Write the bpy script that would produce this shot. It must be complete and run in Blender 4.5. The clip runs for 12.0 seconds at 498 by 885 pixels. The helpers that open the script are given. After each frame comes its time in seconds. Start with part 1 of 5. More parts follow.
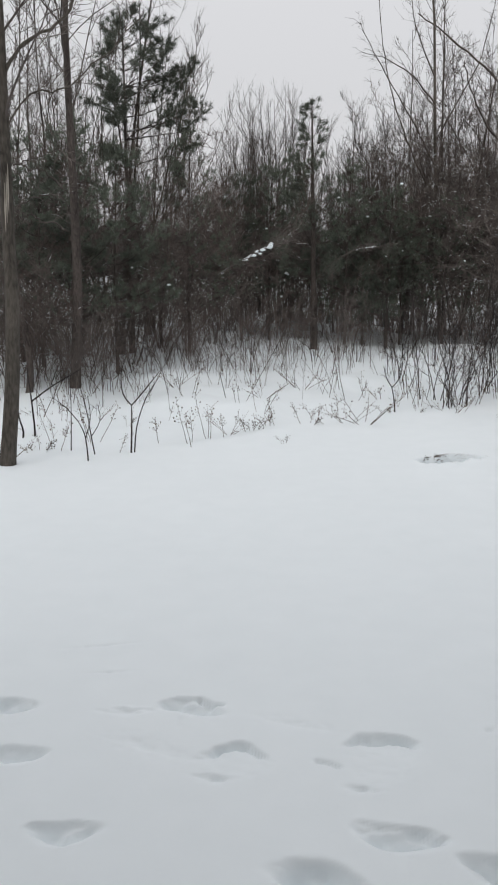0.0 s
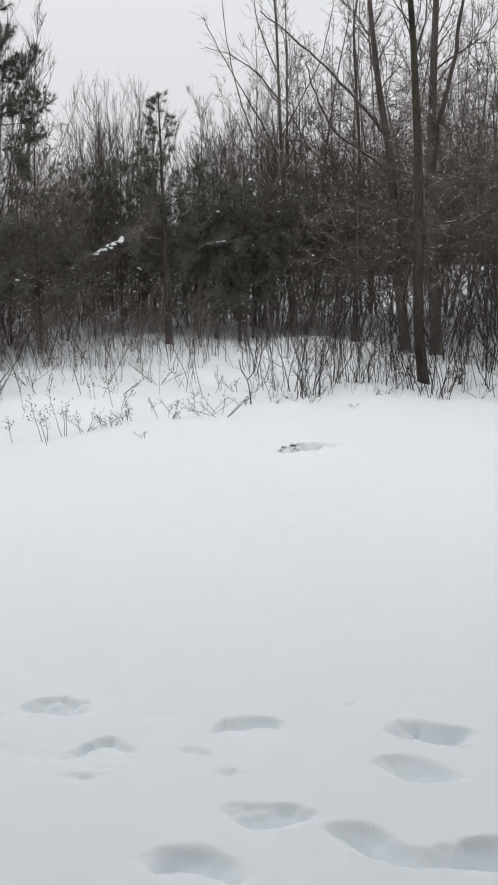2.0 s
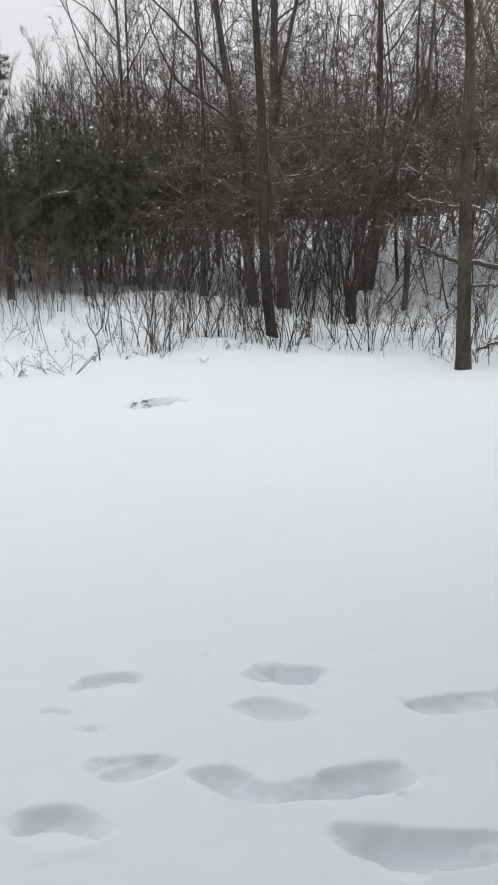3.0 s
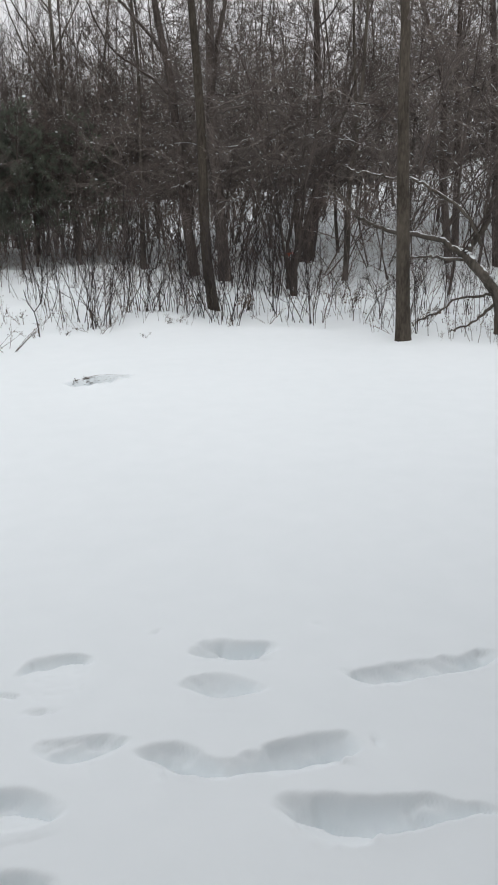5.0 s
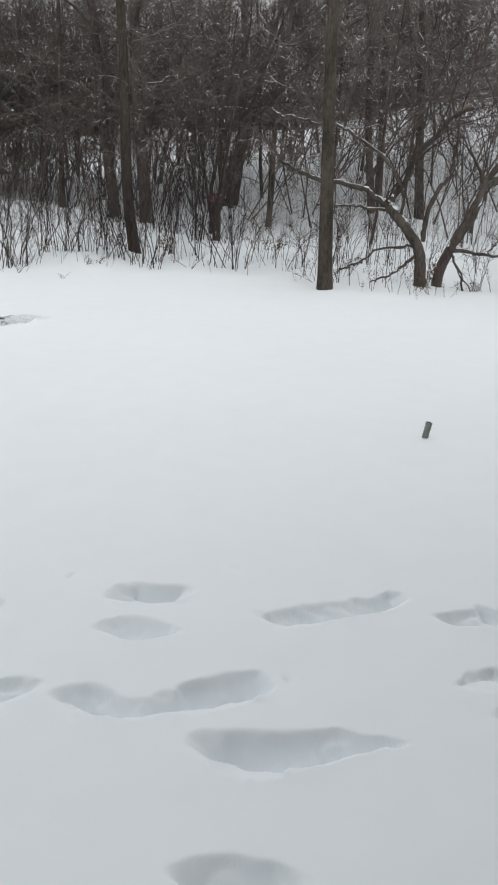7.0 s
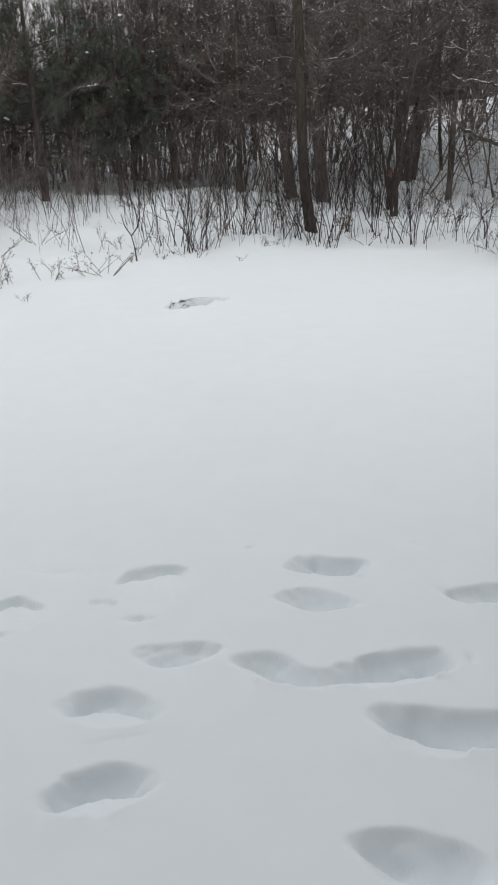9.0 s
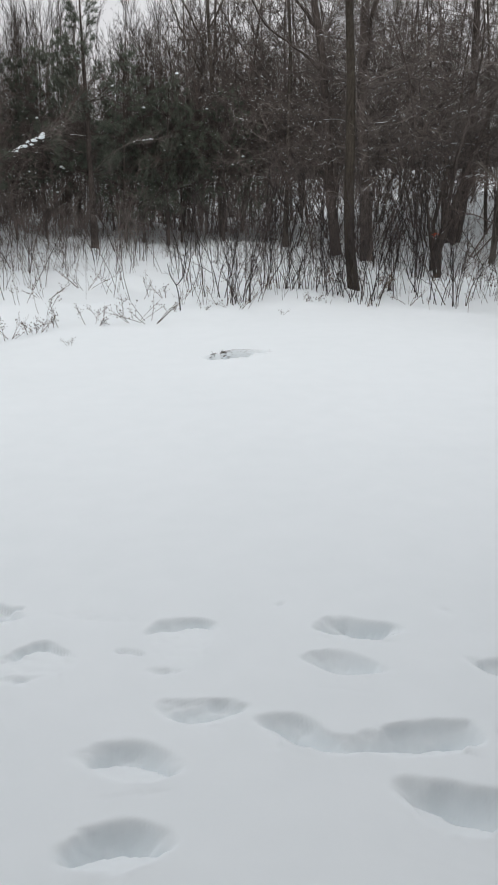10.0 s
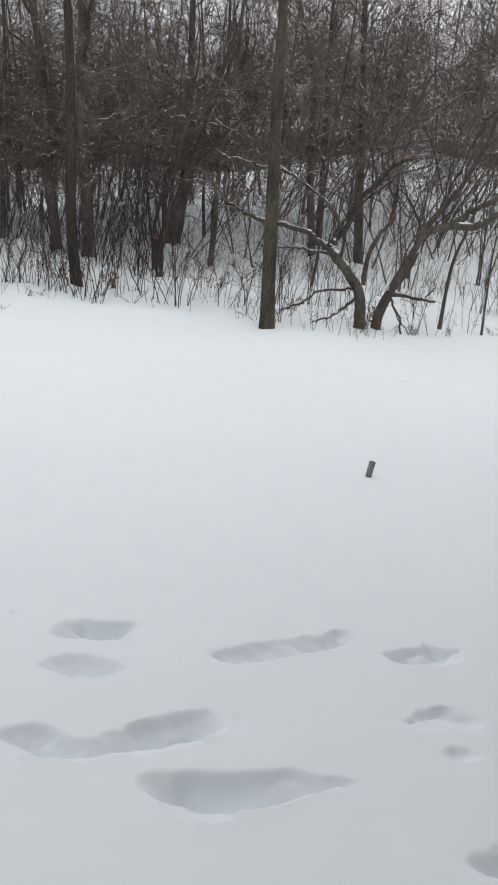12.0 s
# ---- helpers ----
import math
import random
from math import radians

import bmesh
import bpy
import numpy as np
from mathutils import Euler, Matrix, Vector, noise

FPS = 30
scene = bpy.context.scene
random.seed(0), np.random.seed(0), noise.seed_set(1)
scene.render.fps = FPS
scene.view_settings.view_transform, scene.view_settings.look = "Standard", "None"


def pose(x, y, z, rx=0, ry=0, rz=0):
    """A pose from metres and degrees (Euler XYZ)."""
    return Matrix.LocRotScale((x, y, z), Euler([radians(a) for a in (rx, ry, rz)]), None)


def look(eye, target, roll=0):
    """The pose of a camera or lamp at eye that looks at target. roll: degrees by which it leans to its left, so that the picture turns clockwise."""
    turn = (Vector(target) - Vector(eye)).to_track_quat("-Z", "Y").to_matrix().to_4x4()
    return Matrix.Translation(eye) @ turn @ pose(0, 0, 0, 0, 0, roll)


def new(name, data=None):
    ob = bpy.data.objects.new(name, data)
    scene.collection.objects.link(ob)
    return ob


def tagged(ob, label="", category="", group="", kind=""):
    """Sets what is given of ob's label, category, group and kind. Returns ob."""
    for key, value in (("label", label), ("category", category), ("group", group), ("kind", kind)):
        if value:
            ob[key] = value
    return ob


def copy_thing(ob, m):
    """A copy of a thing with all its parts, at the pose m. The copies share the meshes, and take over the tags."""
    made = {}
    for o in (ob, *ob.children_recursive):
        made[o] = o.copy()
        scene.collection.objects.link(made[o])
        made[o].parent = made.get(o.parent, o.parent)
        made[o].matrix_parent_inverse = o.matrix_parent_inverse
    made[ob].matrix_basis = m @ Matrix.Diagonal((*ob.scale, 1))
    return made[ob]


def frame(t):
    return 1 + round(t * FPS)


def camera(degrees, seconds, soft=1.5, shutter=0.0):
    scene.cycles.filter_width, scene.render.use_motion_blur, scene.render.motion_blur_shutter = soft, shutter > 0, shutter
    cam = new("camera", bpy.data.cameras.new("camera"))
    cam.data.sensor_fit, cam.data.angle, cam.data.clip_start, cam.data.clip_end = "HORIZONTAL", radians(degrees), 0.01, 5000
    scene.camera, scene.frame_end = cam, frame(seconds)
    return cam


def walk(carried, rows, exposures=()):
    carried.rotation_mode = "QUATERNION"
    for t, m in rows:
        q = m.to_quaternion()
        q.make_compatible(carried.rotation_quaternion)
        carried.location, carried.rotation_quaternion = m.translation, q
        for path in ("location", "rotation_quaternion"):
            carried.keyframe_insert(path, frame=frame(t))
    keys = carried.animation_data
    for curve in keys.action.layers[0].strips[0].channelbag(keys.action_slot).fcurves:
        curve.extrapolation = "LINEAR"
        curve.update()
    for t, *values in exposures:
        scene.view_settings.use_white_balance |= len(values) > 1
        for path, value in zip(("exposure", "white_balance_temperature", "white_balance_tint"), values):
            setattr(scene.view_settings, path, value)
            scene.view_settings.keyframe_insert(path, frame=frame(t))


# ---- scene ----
# ---- camera ----
cam = camera(32.32, 12.0, soft=2.0)
PATH = [
    (0.0, -0.000, 0.000, 2.800, 79.00, 0.00, -0.00),
    (0.5, 0.025, 0.006, 2.821, 80.97, 0.59, 1.73),
    (1.0, 0.031, -0.006, 2.819, 79.93, 1.13, -1.50),
    (1.5, 0.026, -0.008, 2.815, 79.14, 0.44, -5.28),
    (2.0, 0.010, -0.029, 2.777, 78.68, 0.22, -9.59),
    (2.5, 0.017, -0.011, 2.760, 77.29, 0.28, -15.21),
    (3.0, 0.020, -0.015, 2.759, 75.75, -0.26, -19.53),
    (3.2, 0.020, -0.017, 2.762, 75.62, -0.24, -20.27),
    (4.8, 0.014, -0.045, 2.808, 74.52, 0.28, -21.97),
    (5.0, 0.029, -0.045, 2.817, 73.86, -0.02, -23.38),
    (5.5, 0.047, -0.018, 2.806, 72.27, -1.28, -25.85),
    (6.0, 0.055, -0.042, 2.820, 71.38, -2.17, -27.23),
    (6.5, 0.069, -0.067, 2.832, 70.70, -1.86, -28.38),
    (6.7, 0.056, -0.051, 2.818, 70.69, -2.46, -28.59),
    (8.3, 0.023, -0.018, 2.747, 68.57, 0.05, -21.90),
    (8.5, 0.029, -0.013, 2.733, 68.55, 0.85, -20.20),
    (9.0, 0.039, -0.017, 2.718, 69.22, 1.58, -17.20),
    (9.5, 0.031, -0.009, 2.738, 70.48, 1.00, -14.75),
    (10.0, 0.014, -0.014, 2.761, 72.56, -0.56, -14.16),
    (10.5, 0.011, -0.012, 2.778, 74.43, -2.40, -19.10),
    (11.0, -0.014, 0.002, 2.776, 74.33, -2.61, -25.02),
    (11.5, -0.045, 0.014, 2.769, 73.24, -3.44, -27.55),
    (12.0, -0.054, 0.018, 2.780, 73.19, -4.98, -31.97),
]
walk(cam, [(t, pose(*p)) for t, *p in PATH], exposures=[(0.0, -0.11), (1.0, 0.02), (2.0, 0.05), (2.6, 0.10), (8.5, 0.02), (9.2, -0.07), (10.0, 0.01), (12.0, 0.06)])

# ---- overcast sky and a veiled sun behind the house ----
world = bpy.data.worlds.new("sky")
scene.world = world
world.use_nodes = True
wn, wl = world.node_tree.nodes, world.node_tree.links
wn.clear()
sky = wn.new("ShaderNodeTexSky")
sky.sky_type, sky.sun_disc = "NISHITA", False
sky.sun_elevation, sky.sun_rotation = radians(45), radians(200)
sky.air_density, sky.dust_density, sky.ozone_density = 1.0, 6.0, 1.0
clear_sky = wn.new("ShaderNodeBackground")
clear_sky.inputs["Strength"].default_value = 0.012
cloud = wn.new("ShaderNodeBackground")
cloud.inputs["Color"].default_value = (0.806, 0.803, 0.818, 1)
# an overcast sky is three times as bright overhead as at the horizon
aim = wn.new("ShaderNodeTexCoord")
parts = wn.new("ShaderNodeSeparateXYZ")
rise = wn.new("ShaderNodeMapRange")
rise.inputs["To Min"].default_value, rise.inputs["To Max"].default_value = 0.79, 1.26
wl.new(aim.outputs["Generated"], parts.inputs[0])
wl.new(parts.outputs["Z"], rise.inputs["Value"])
wl.new(rise.outputs[0], cloud.inputs["Strength"])
both = wn.new("ShaderNodeAddShader")
wout = wn.new("ShaderNodeOutputWorld")
wl.new(sky.outputs["Color"], clear_sky.inputs["Color"])
wl.new(clear_sky.outputs[0], both.inputs[0])
wl.new(cloud.outputs[0], both.inputs[1])
wl.new(both.outputs[0], wout.inputs["Surface"])

sun = new("sun", bpy.data.lights.new("sun", "SUN"))
sun.data.energy, sun.data.angle, sun.data.color = 0.58, radians(50), (1.0, 0.985, 0.96)
sun.matrix_world = look((0, 0, 20), (0.34 * 20, 0.94 * 20, 0))


# ---- materials ----
def material(name, dark, light, scale, stretch=1.0, rough=0.9, bump=0.3, bump_scale=None, snow=0.0, vary=0.15):
    m = bpy.data.materials.new(name)
    m.use_nodes = True
    n, l = m.node_tree.nodes, m.node_tree.links
    b = n["Principled BSDF"]
    b.inputs["Roughness"].default_value = rough
    b.inputs["Specular IOR Level"].default_value = 0.2
    co = n.new("ShaderNodeTexCoord")
    mp = n.new("ShaderNodeMapping")
    mp.inputs["Scale"].default_value = (1, 1, stretch)
    l.new(co.outputs["Object"], mp.inputs["Vector"])
    fine = n.new("ShaderNodeTexNoise")
    fine.inputs["Scale"].default_value, fine.inputs["Detail"].default_value = scale, 5
    broad = n.new("ShaderNodeTexNoise")
    broad.inputs["Scale"].default_value, broad.inputs["Detail"].default_value = scale * 0.12, 2
    for t in (fine, broad):
        l.new(mp.outputs[0], t.inputs["Vector"])
    mean = n.new("ShaderNodeMath")
    mean.operation = "MULTIPLY_ADD"
    mean.inputs[1].default_value = 0.5
    half = n.new("ShaderNodeMath")
    half.operation = "MULTIPLY"
    half.inputs[1].default_value = 0.5
    l.new(broad.outputs["Fac"], half.inputs[0])
    l.new(fine.outputs["Fac"], mean.inputs[0])
    l.new(half.outputs[0], mean.inputs[2])
    ramp = n.new("ShaderNodeValToRGB")
    ramp.color_ramp.elements[0].position, ramp.color_ramp.elements[1].position = 0.34, 0.66
    ramp.color_ramp.elements[0].color, ramp.color_ramp.elements[1].color = (*dark, 1), (*light, 1)
    l.new(mean.outputs[0], ramp.inputs["Fac"])
    info = n.new("ShaderNodeObjectInfo")
    hsv = n.new("ShaderNodeHueSaturation")
    span = n.new("ShaderNodeMapRange")
    span.inputs["To Min"].default_value, span.inputs["To Max"].default_value = 1 - vary, 1 + vary
    l.new(info.outputs["Random"], span.inputs["Value"])
    l.new(span.outputs[0], hsv.inputs["Value"])
    l.new(ramp.outputs["Color"], hsv.inputs["Color"])
    colour = hsv.outputs["Color"]
    if snow > 0:
        # snow that lies on what faces up, in patches
        geo = n.new("ShaderNodeNewGeometry")
        sep = n.new("ShaderNodeSeparateXYZ")
        l.new(geo.outputs["Normal"], sep.inputs[0])
        up = n.new("ShaderNodeMapRange")
        up.inputs["From Min"].default_value, up.inputs["From Max"].default_value = 0.55, 0.8
        l.new(sep.outputs["Z"], up.inputs["Value"])
        patch = n.new("ShaderNodeTexNoise")
        patch.inputs["Scale"].default_value = 2.2
        l.new(geo.outputs["Position"], patch.inputs["Vector"])
        cut = n.new("ShaderNodeMapRange")
        cut.inputs["From Min"].default_value, cut.inputs["From Max"].default_value = 0.68 - snow * 0.3, 0.74 - snow * 0.3
        l.new(patch.outputs["Fac"], cut.inputs["Value"])
        both_f = n.new("ShaderNodeMath")
        both_f.operation = "MULTIPLY"
        l.new(up.outputs[0], both_f.inputs[0])
        l.new(cut.outputs[0], both_f.inputs[1])
        mix = n.new("ShaderNodeMix")
        mix.data_type = "RGBA"
        l.new(both_f.outputs[0], mix.inputs["Factor"])
        l.new(colour, mix.inputs["A"])
        mix.inputs["B"].default_value = (0.82, 0.84, 0.87, 1)
        colour = mix.outputs["Result"]
    l.new(colour, b.inputs["Base Color"])
    if bump > 0:
        bn = n.new("ShaderNodeTexNoise")
        bn.inputs["Scale"].default_value, bn.inputs["Detail"].default_value = bump_scale or scale, 6
        l.new(mp.outputs[0], bn.inputs["Vector"])
        bp = n.new("ShaderNodeBump")
        bp.inputs["Strength"].default_value, bp.inputs["Distance"].default_value = bump, 0.02
        l.new(bn.outputs["Fac"], bp.inputs["Height"])
        l.new(bp.outputs["Normal"], b.inputs["Normal"])
    return m


SNOW = material("snow", (0.788, 0.842, 0.866), (0.818, 0.870, 0.894), 3.0, rough=0.75, bump=0.02, bump_scale=22, vary=0.0)
BARK = material("bark", (0.038, 0.034, 0.029), (0.135, 0.119, 0.102), 30, 0.3, bump=0.9, snow=0.25)
BARK_DARK = material("dark_bark", (0.034, 0.028, 0.026), (0.120, 0.102, 0.091), 30, 0.3, bump=0.9, snow=0.25)
BARK_OLIVE = material("olive_bark", (0.024, 0.020, 0.016), (0.090, 0.077, 0.062), 26, 0.3, bump=0.9, snow=0.2)
TWIG = material("twig_bark", (0.086, 0.074, 0.068), (0.191, 0.165, 0.151), 9, 0.5, bump=0, snow=0.0, vary=0.3)
TWIG_DARK = material("dark_twig_bark", (0.057, 0.050, 0.046), (0.136, 0.117, 0.107), 9, 0.5, bump=0, snow=0.0, vary=0.35)
TWIG_RED = material("reddish_twig", (0.076, 0.060, 0.055), (0.165, 0.134, 0.120), 9, 0.5, bump=0, snow=0.0, vary=0.3)
STEM = material("dark_shoot_bark", (0.022, 0.019, 0.019), (0.062, 0.052, 0.050), 12, 0.5, bump=0.2, snow=0.0, vary=0.35)
NEEDLE = material("pine_needles", (0.070, 0.081, 0.066), (0.165, 0.184, 0.148), 5, bump=0, snow=0.0, vary=0.25)
DRY = material("dry_stalk", (0.052, 0.038, 0.030), (0.140, 0.106, 0.080), 14, bump=0, vary=0.3)
SPLIT = material("split_wood", (0.22, 0.155, 0.10), (0.42, 0.31, 0.21), 18, 0.3, bump=0.5)
RIBBON = material("marking_ribbon", (0.40, 0.07, 0.035), (0.58, 0.12, 0.06), 20, bump=0.1)
PALE = material("bare_pale_wood", (0.24, 0.21, 0.18), (0.46, 0.42, 0.37), 24, 0.3, bump=0.4)
PIPE = material("weathered_pipe", (0.13, 0.14, 0.13), (0.27, 0.28, 0.26), 30, 0.4, rough=0.6, bump=0.3)
# for the tuft's litter and for the specks that grey the hollow as shade
LITTER_AND_SHADE = material("litter_and_shade", (0.030, 0.026, 0.022), (0.13, 0.105, 0.08), 16, bump=0.4, snow=0.2)
FARWOOD = material("far_wood_mass", (0.085, 0.076, 0.073), (0.180, 0.162, 0.154), 1.3, 0.25, bump=1.0)
# kept dark so that the unseen wall returns little light to the snow
SIDING = material("house_siding", (0.10, 0.09, 0.085), (0.15, 0.135, 0.125), 8, bump=0.2)


# ---- mesh helpers ----
class Geo:
    """Vertices and faces of one mesh in the making."""

    def __init__(self):
        self.v, self.f, self.snow = [], [], []

    def tube(self, pts, radii, sides=3, cap=False):
        n0 = len(self.v)
        last = len(pts) - 1
        for i, p in enumerate(pts):
            d = pts[min(i + 1, last)] - pts[max(i - 1, 0)]
            if d.length < 1e-6:
                d = Vector((0, 0, 1))
            d.normalize()
            a = d.cross(Vector((0.31, 0.95, 0.05)))
            if a.length < 0.1:
                a = d.cross(Vector((1, 0, 0)))
            a.normalize()
            b = d.cross(a)
            for k in range(sides):
                th = 6.28318 * k / sides
                self.v.append(p + (a * math.cos(th) + b * math.sin(th)) * radii[i])
        for i in range(last):
            for k in range(sides):
                k2 = (k + 1) % sides
                self.f.append((n0 + i * sides + k, n0 + i * sides + k2, n0 + (i + 1) * sides + k2, n0 + (i + 1) * sides + k))
        if cap:
            self.f.append(tuple(n0 + last * sides + k for k in range(sides)))

    def spike(self, p, q, r):
        """A twig end: three sides that run out into a point."""
        n0 = len(self.v)
        d = (q - p).normalized()
        a = d.cross(Vector((0.31, 0.95, 0.05))).normalized()
        b = d.cross(a)
        for k in range(3):
            self.v.append(p + (a * math.cos(2.094 * k) + b * math.sin(2.094 * k)) * r)
        self.v.append(q)
        for k in range(3):
            self.f.append((n0 + k, n0 + (k + 1) % 3, n0 + 3))

    def blade(self, p, q, w):
        """A needle or a leaf blade, folded along its middle."""
        n0 = len(self.v)
        d = q - p
        s = d.cross(Vector((random.uniform(-1, 1), random.uniform(-1, 1), random.uniform(-1, 1)))).normalized() * w
        self.v += [p - s, p + s, q]
        self.f.append((n0, n0 + 1, n0 + 2))

    def lump(self, c, r, squash=0.6):
        """An uneven clump of snow or seed."""
        n0 = len(self.v)
        ring = [(math.cos(k * 1.0472), math.sin(k * 1.0472)) for k in range(6)]
        self.v.append(c - Vector((0, 0, r * squash * 0.5)))
        for lev, h in ((0.9, -0.1), (0.75, 0.45)):
            for x, y in ring:
                j = random.uniform(0.75, 1.2)
                self.v.append(c + Vector((x * r * lev * j, y * r * lev * j, h * r * squash * j)))
        self.v.append(c + Vector((0, 0, r * squash)))
        for k in range(6):
            k2 = (k + 1) % 6
            self.f += [(n0, n0 + 1 + k2, n0 + 1 + k), (n0 + 1 + k, n0 + 1 + k2, n0 + 7 + k2, n0 + 7 + k), (n0 + 7 + k, n0 + 7 + k2, n0 + 13)]

    def mesh(self, name, mat, smooth=True):
        me = bpy.data.meshes.new(name)
        me.from_pydata([tuple(p) for p in self.v], [], self.f)
        me.materials.append(mat)
        if self.snow:
            me.materials.append(SNOW)
            for a, b in self.snow:
                for k in range(a, b):
                    me.polygons[k].material_index = 1
        if smooth:
            me.polygons.foreach_set("use_smooth", [True] * len(me.polygons))
        me.update()
        return me

    def dab(self, p, q, r):
        """A short ridge of snow on a twig."""
        n0 = len(self.f)
        lift = Vector((0, 0, r * 0.8))
        self.tube([p + lift, p.lerp(q, 0.5) + lift * 1.5, q + lift], [r * 0.5, r, r * 0.4], 3)
        self.snow.append((n0, len(self.f)))


def part(name, geo, mat, parent, label="", smooth=True):
    ob = new(name, geo.mesh(name, mat, smooth))
    ob.parent = parent
    if label:
        ob["label"] = label
    return ob


def smooth_path(pts, steps=4):
    """A soft curve through a few points."""
    out = []
    for i in range(len(pts) - 1):
        p0, p1, p2, p3 = pts[max(i - 1, 0)], pts[i], pts[i + 1], pts[min(i + 2, len(pts) - 1)]
        for s in range(steps):
            t = s / steps
            out.append(0.5 * ((2 * p1) + (p2 - p0) * t + (2 * p0 - 5 * p1 + 4 * p2 - p3) * t * t + (3 * p1 - p0 - 3 * p2 + p3) * t ** 3))
    out.append(pts[-1].copy())
    return out


def jitter(a):
    return Vector((random.gauss(0, a), random.gauss(0, a), random.gauss(0, a)))


def side_way(d, spread):
    """A direction that leaves d at about that angle."""
    a = d.cross(Vector((random.uniform(-1, 1), random.uniform(-1, 1), random.uniform(-1, 1))))
    if a.length < 1e-3:
        a = d.cross(Vector((1, 0.3, 0)))
    a.normalize()
    return (d * math.cos(spread) + a * math.sin(spread)).normalized()


def bough(p, d, length, segs, wander, lift):
    """A wandering line from p along d, drawn upwards by lift."""
    pts = [p.copy()]
    d = d.normalized()
    for _ in range(segs):
        d = (d + jitter(wander) + Vector((0, 0, lift))).normalized()
        p = p + d * (length / segs)
        pts.append(p.copy())
    return pts


def twigs_along(geo, pts, r, count, length, spread=0.8, lift=0.05, start=0.25, fine=3, snow=0.0, even=0.8, segs=3, broad=0.6, wander=0.26):
    """Twigs with their own ends along a line."""
    n = len(pts) - 1
    for _ in range(count):
        u = start + (1 - start) * random.random() ** even
        i = min(int(u * n), n - 1)
        w = u * n - i
        p = pts[i].lerp(pts[i + 1], w)
        d = side_way((pts[i + 1] - pts[i]).normalized(), random.uniform(0.5, 1.15) * spread)
        L = length * random.uniform(0.45, 1.15) * (1.1 - 0.5 * u)
        tw = bough(p, d, L, segs, wander, lift)
        geo.tube(tw[:segs], [r, r * 0.85, r * 0.65][:segs], 3)
        geo.spike(tw[segs - 1], tw[segs], r * 0.7)
        for _ in range(fine):
            k = random.randrange(segs)
            q = tw[k].lerp(tw[k + 1], random.random())
            e = side_way((tw[k + 1] - tw[k]).normalized(), random.uniform(0.5, 1.1))
            geo.blade(q, q + (e + Vector((0, 0, lift * 2))).normalized() * L * random.uniform(0.35, 0.75), r * broad)
        if snow and random.random() < snow and abs(d.z) < 0.65:
            w = random.random() * 0.6
            q = tw[0].lerp(tw[1], w)
            geo.dab(q, q + (tw[1] - tw[0]).normalized() * random.uniform(0.02, 0.09), random.uniform(0.003, 0.0056))


def snow_on(geo, pts, radii, chance=0.6):
    """Snow that lies along the upper side of a limb."""
    run = []
    on = random.random() < chance
    for i in range(len(pts) - 1):
        d = pts[i + 1] - pts[i]
        flat = math.hypot(d.x, d.y) / (d.length + 1e-6)
        if random.random() < 0.4:
            on = random.random() < chance
        if on and flat > 0.5:
            run.append(i)
        else:
            if len(run) > 1:
                snow_strip(geo, pts, radii, run)
            run = []
    if len(run) > 1:
        snow_strip(geo, pts, radii, run)


def snow_strip(geo, pts, radii, run):
    q = [pts[i] + Vector((random.gauss(0, 0.15) * radii[i], random.gauss(0, 0.15) * radii[i], radii[i] * 0.80)) for i in run]
    rr = [max(0.006, radii[i] * random.uniform(0.30, 0.58)) for i in run]
    rr[0] *= 0.3
    rr[-1] *= 0.3
    geo.tube(q, rr, 5)


# ---- ground: one sheet of snow, lawn in front and woods floor behind ----
EDGE = [(-60, 12.5), (-16.6, 12.8), (-11.4, 13.2), (-3.7, 13.8), (2.3, 15.4), (9.4, 17.6), (13.7, 17.8), (19.8, 18.8), (25.4, 18.2),
        (31.2, 18.0), (33.9, 16.8), (40.2, 16.4), (48.1, 19.2), (80, 20)]
EDGE_AZ, EDGE_R = np.array(EDGE).T


def beyond(x, y):
    """Metres behind the edge of the woods."""
    az = np.degrees(np.arctan2(x, y))
    return np.where(np.asarray(y) > 0, np.hypot(x, y) - np.interp(az, EDGE_AZ, EDGE_R), -5.0)


def base_height(x, y):
    q = np.maximum(0, beyond(x, y))
    roll = 0.5 * np.sin(x * 0.19 + 1) * np.sin(y * 0.16 + 0.4) + 0.3 * np.sin(x * 0.33 - y * 0.12)
    # the woods floor climbs towards the east
    az = np.degrees(np.arctan2(x, y))
    climb = np.clip((q - 6) / 28, 0, 1)
    hill = np.interp(az, (18, 28, 34, 40, 70), (0.0, 1.0, 2.0, 3.4, 3.4)) * climb * climb * (3 - 2 * climb) * (np.asarray(y) > 0)
    return 2.6 * (1 - np.exp(-q * 0.055 / 2.6)) + hill + roll * np.clip((q - 7) / 18, 0, 1) * np.clip((160 - q) / 60, 0, 1)


def ground_z(x, y):
    return float(base_height(np.float64(x), np.float64(y)))


# ---- old prints in the snow, softened by wind and new snow ----
PRINTS = []


def press(turn, depth, *stations, wall=0.0):
    """A hollow trodden into the snow: its stations are (across, far rim, near rim), in metres, in a plan turned by that many degrees about the house.
    wall: how far its far wall reaches in; else it falls over more than half the width, and rises as evenly to the near rim."""
    PRINTS.append((radians(turn), depth, wall, np.array(stations).T))


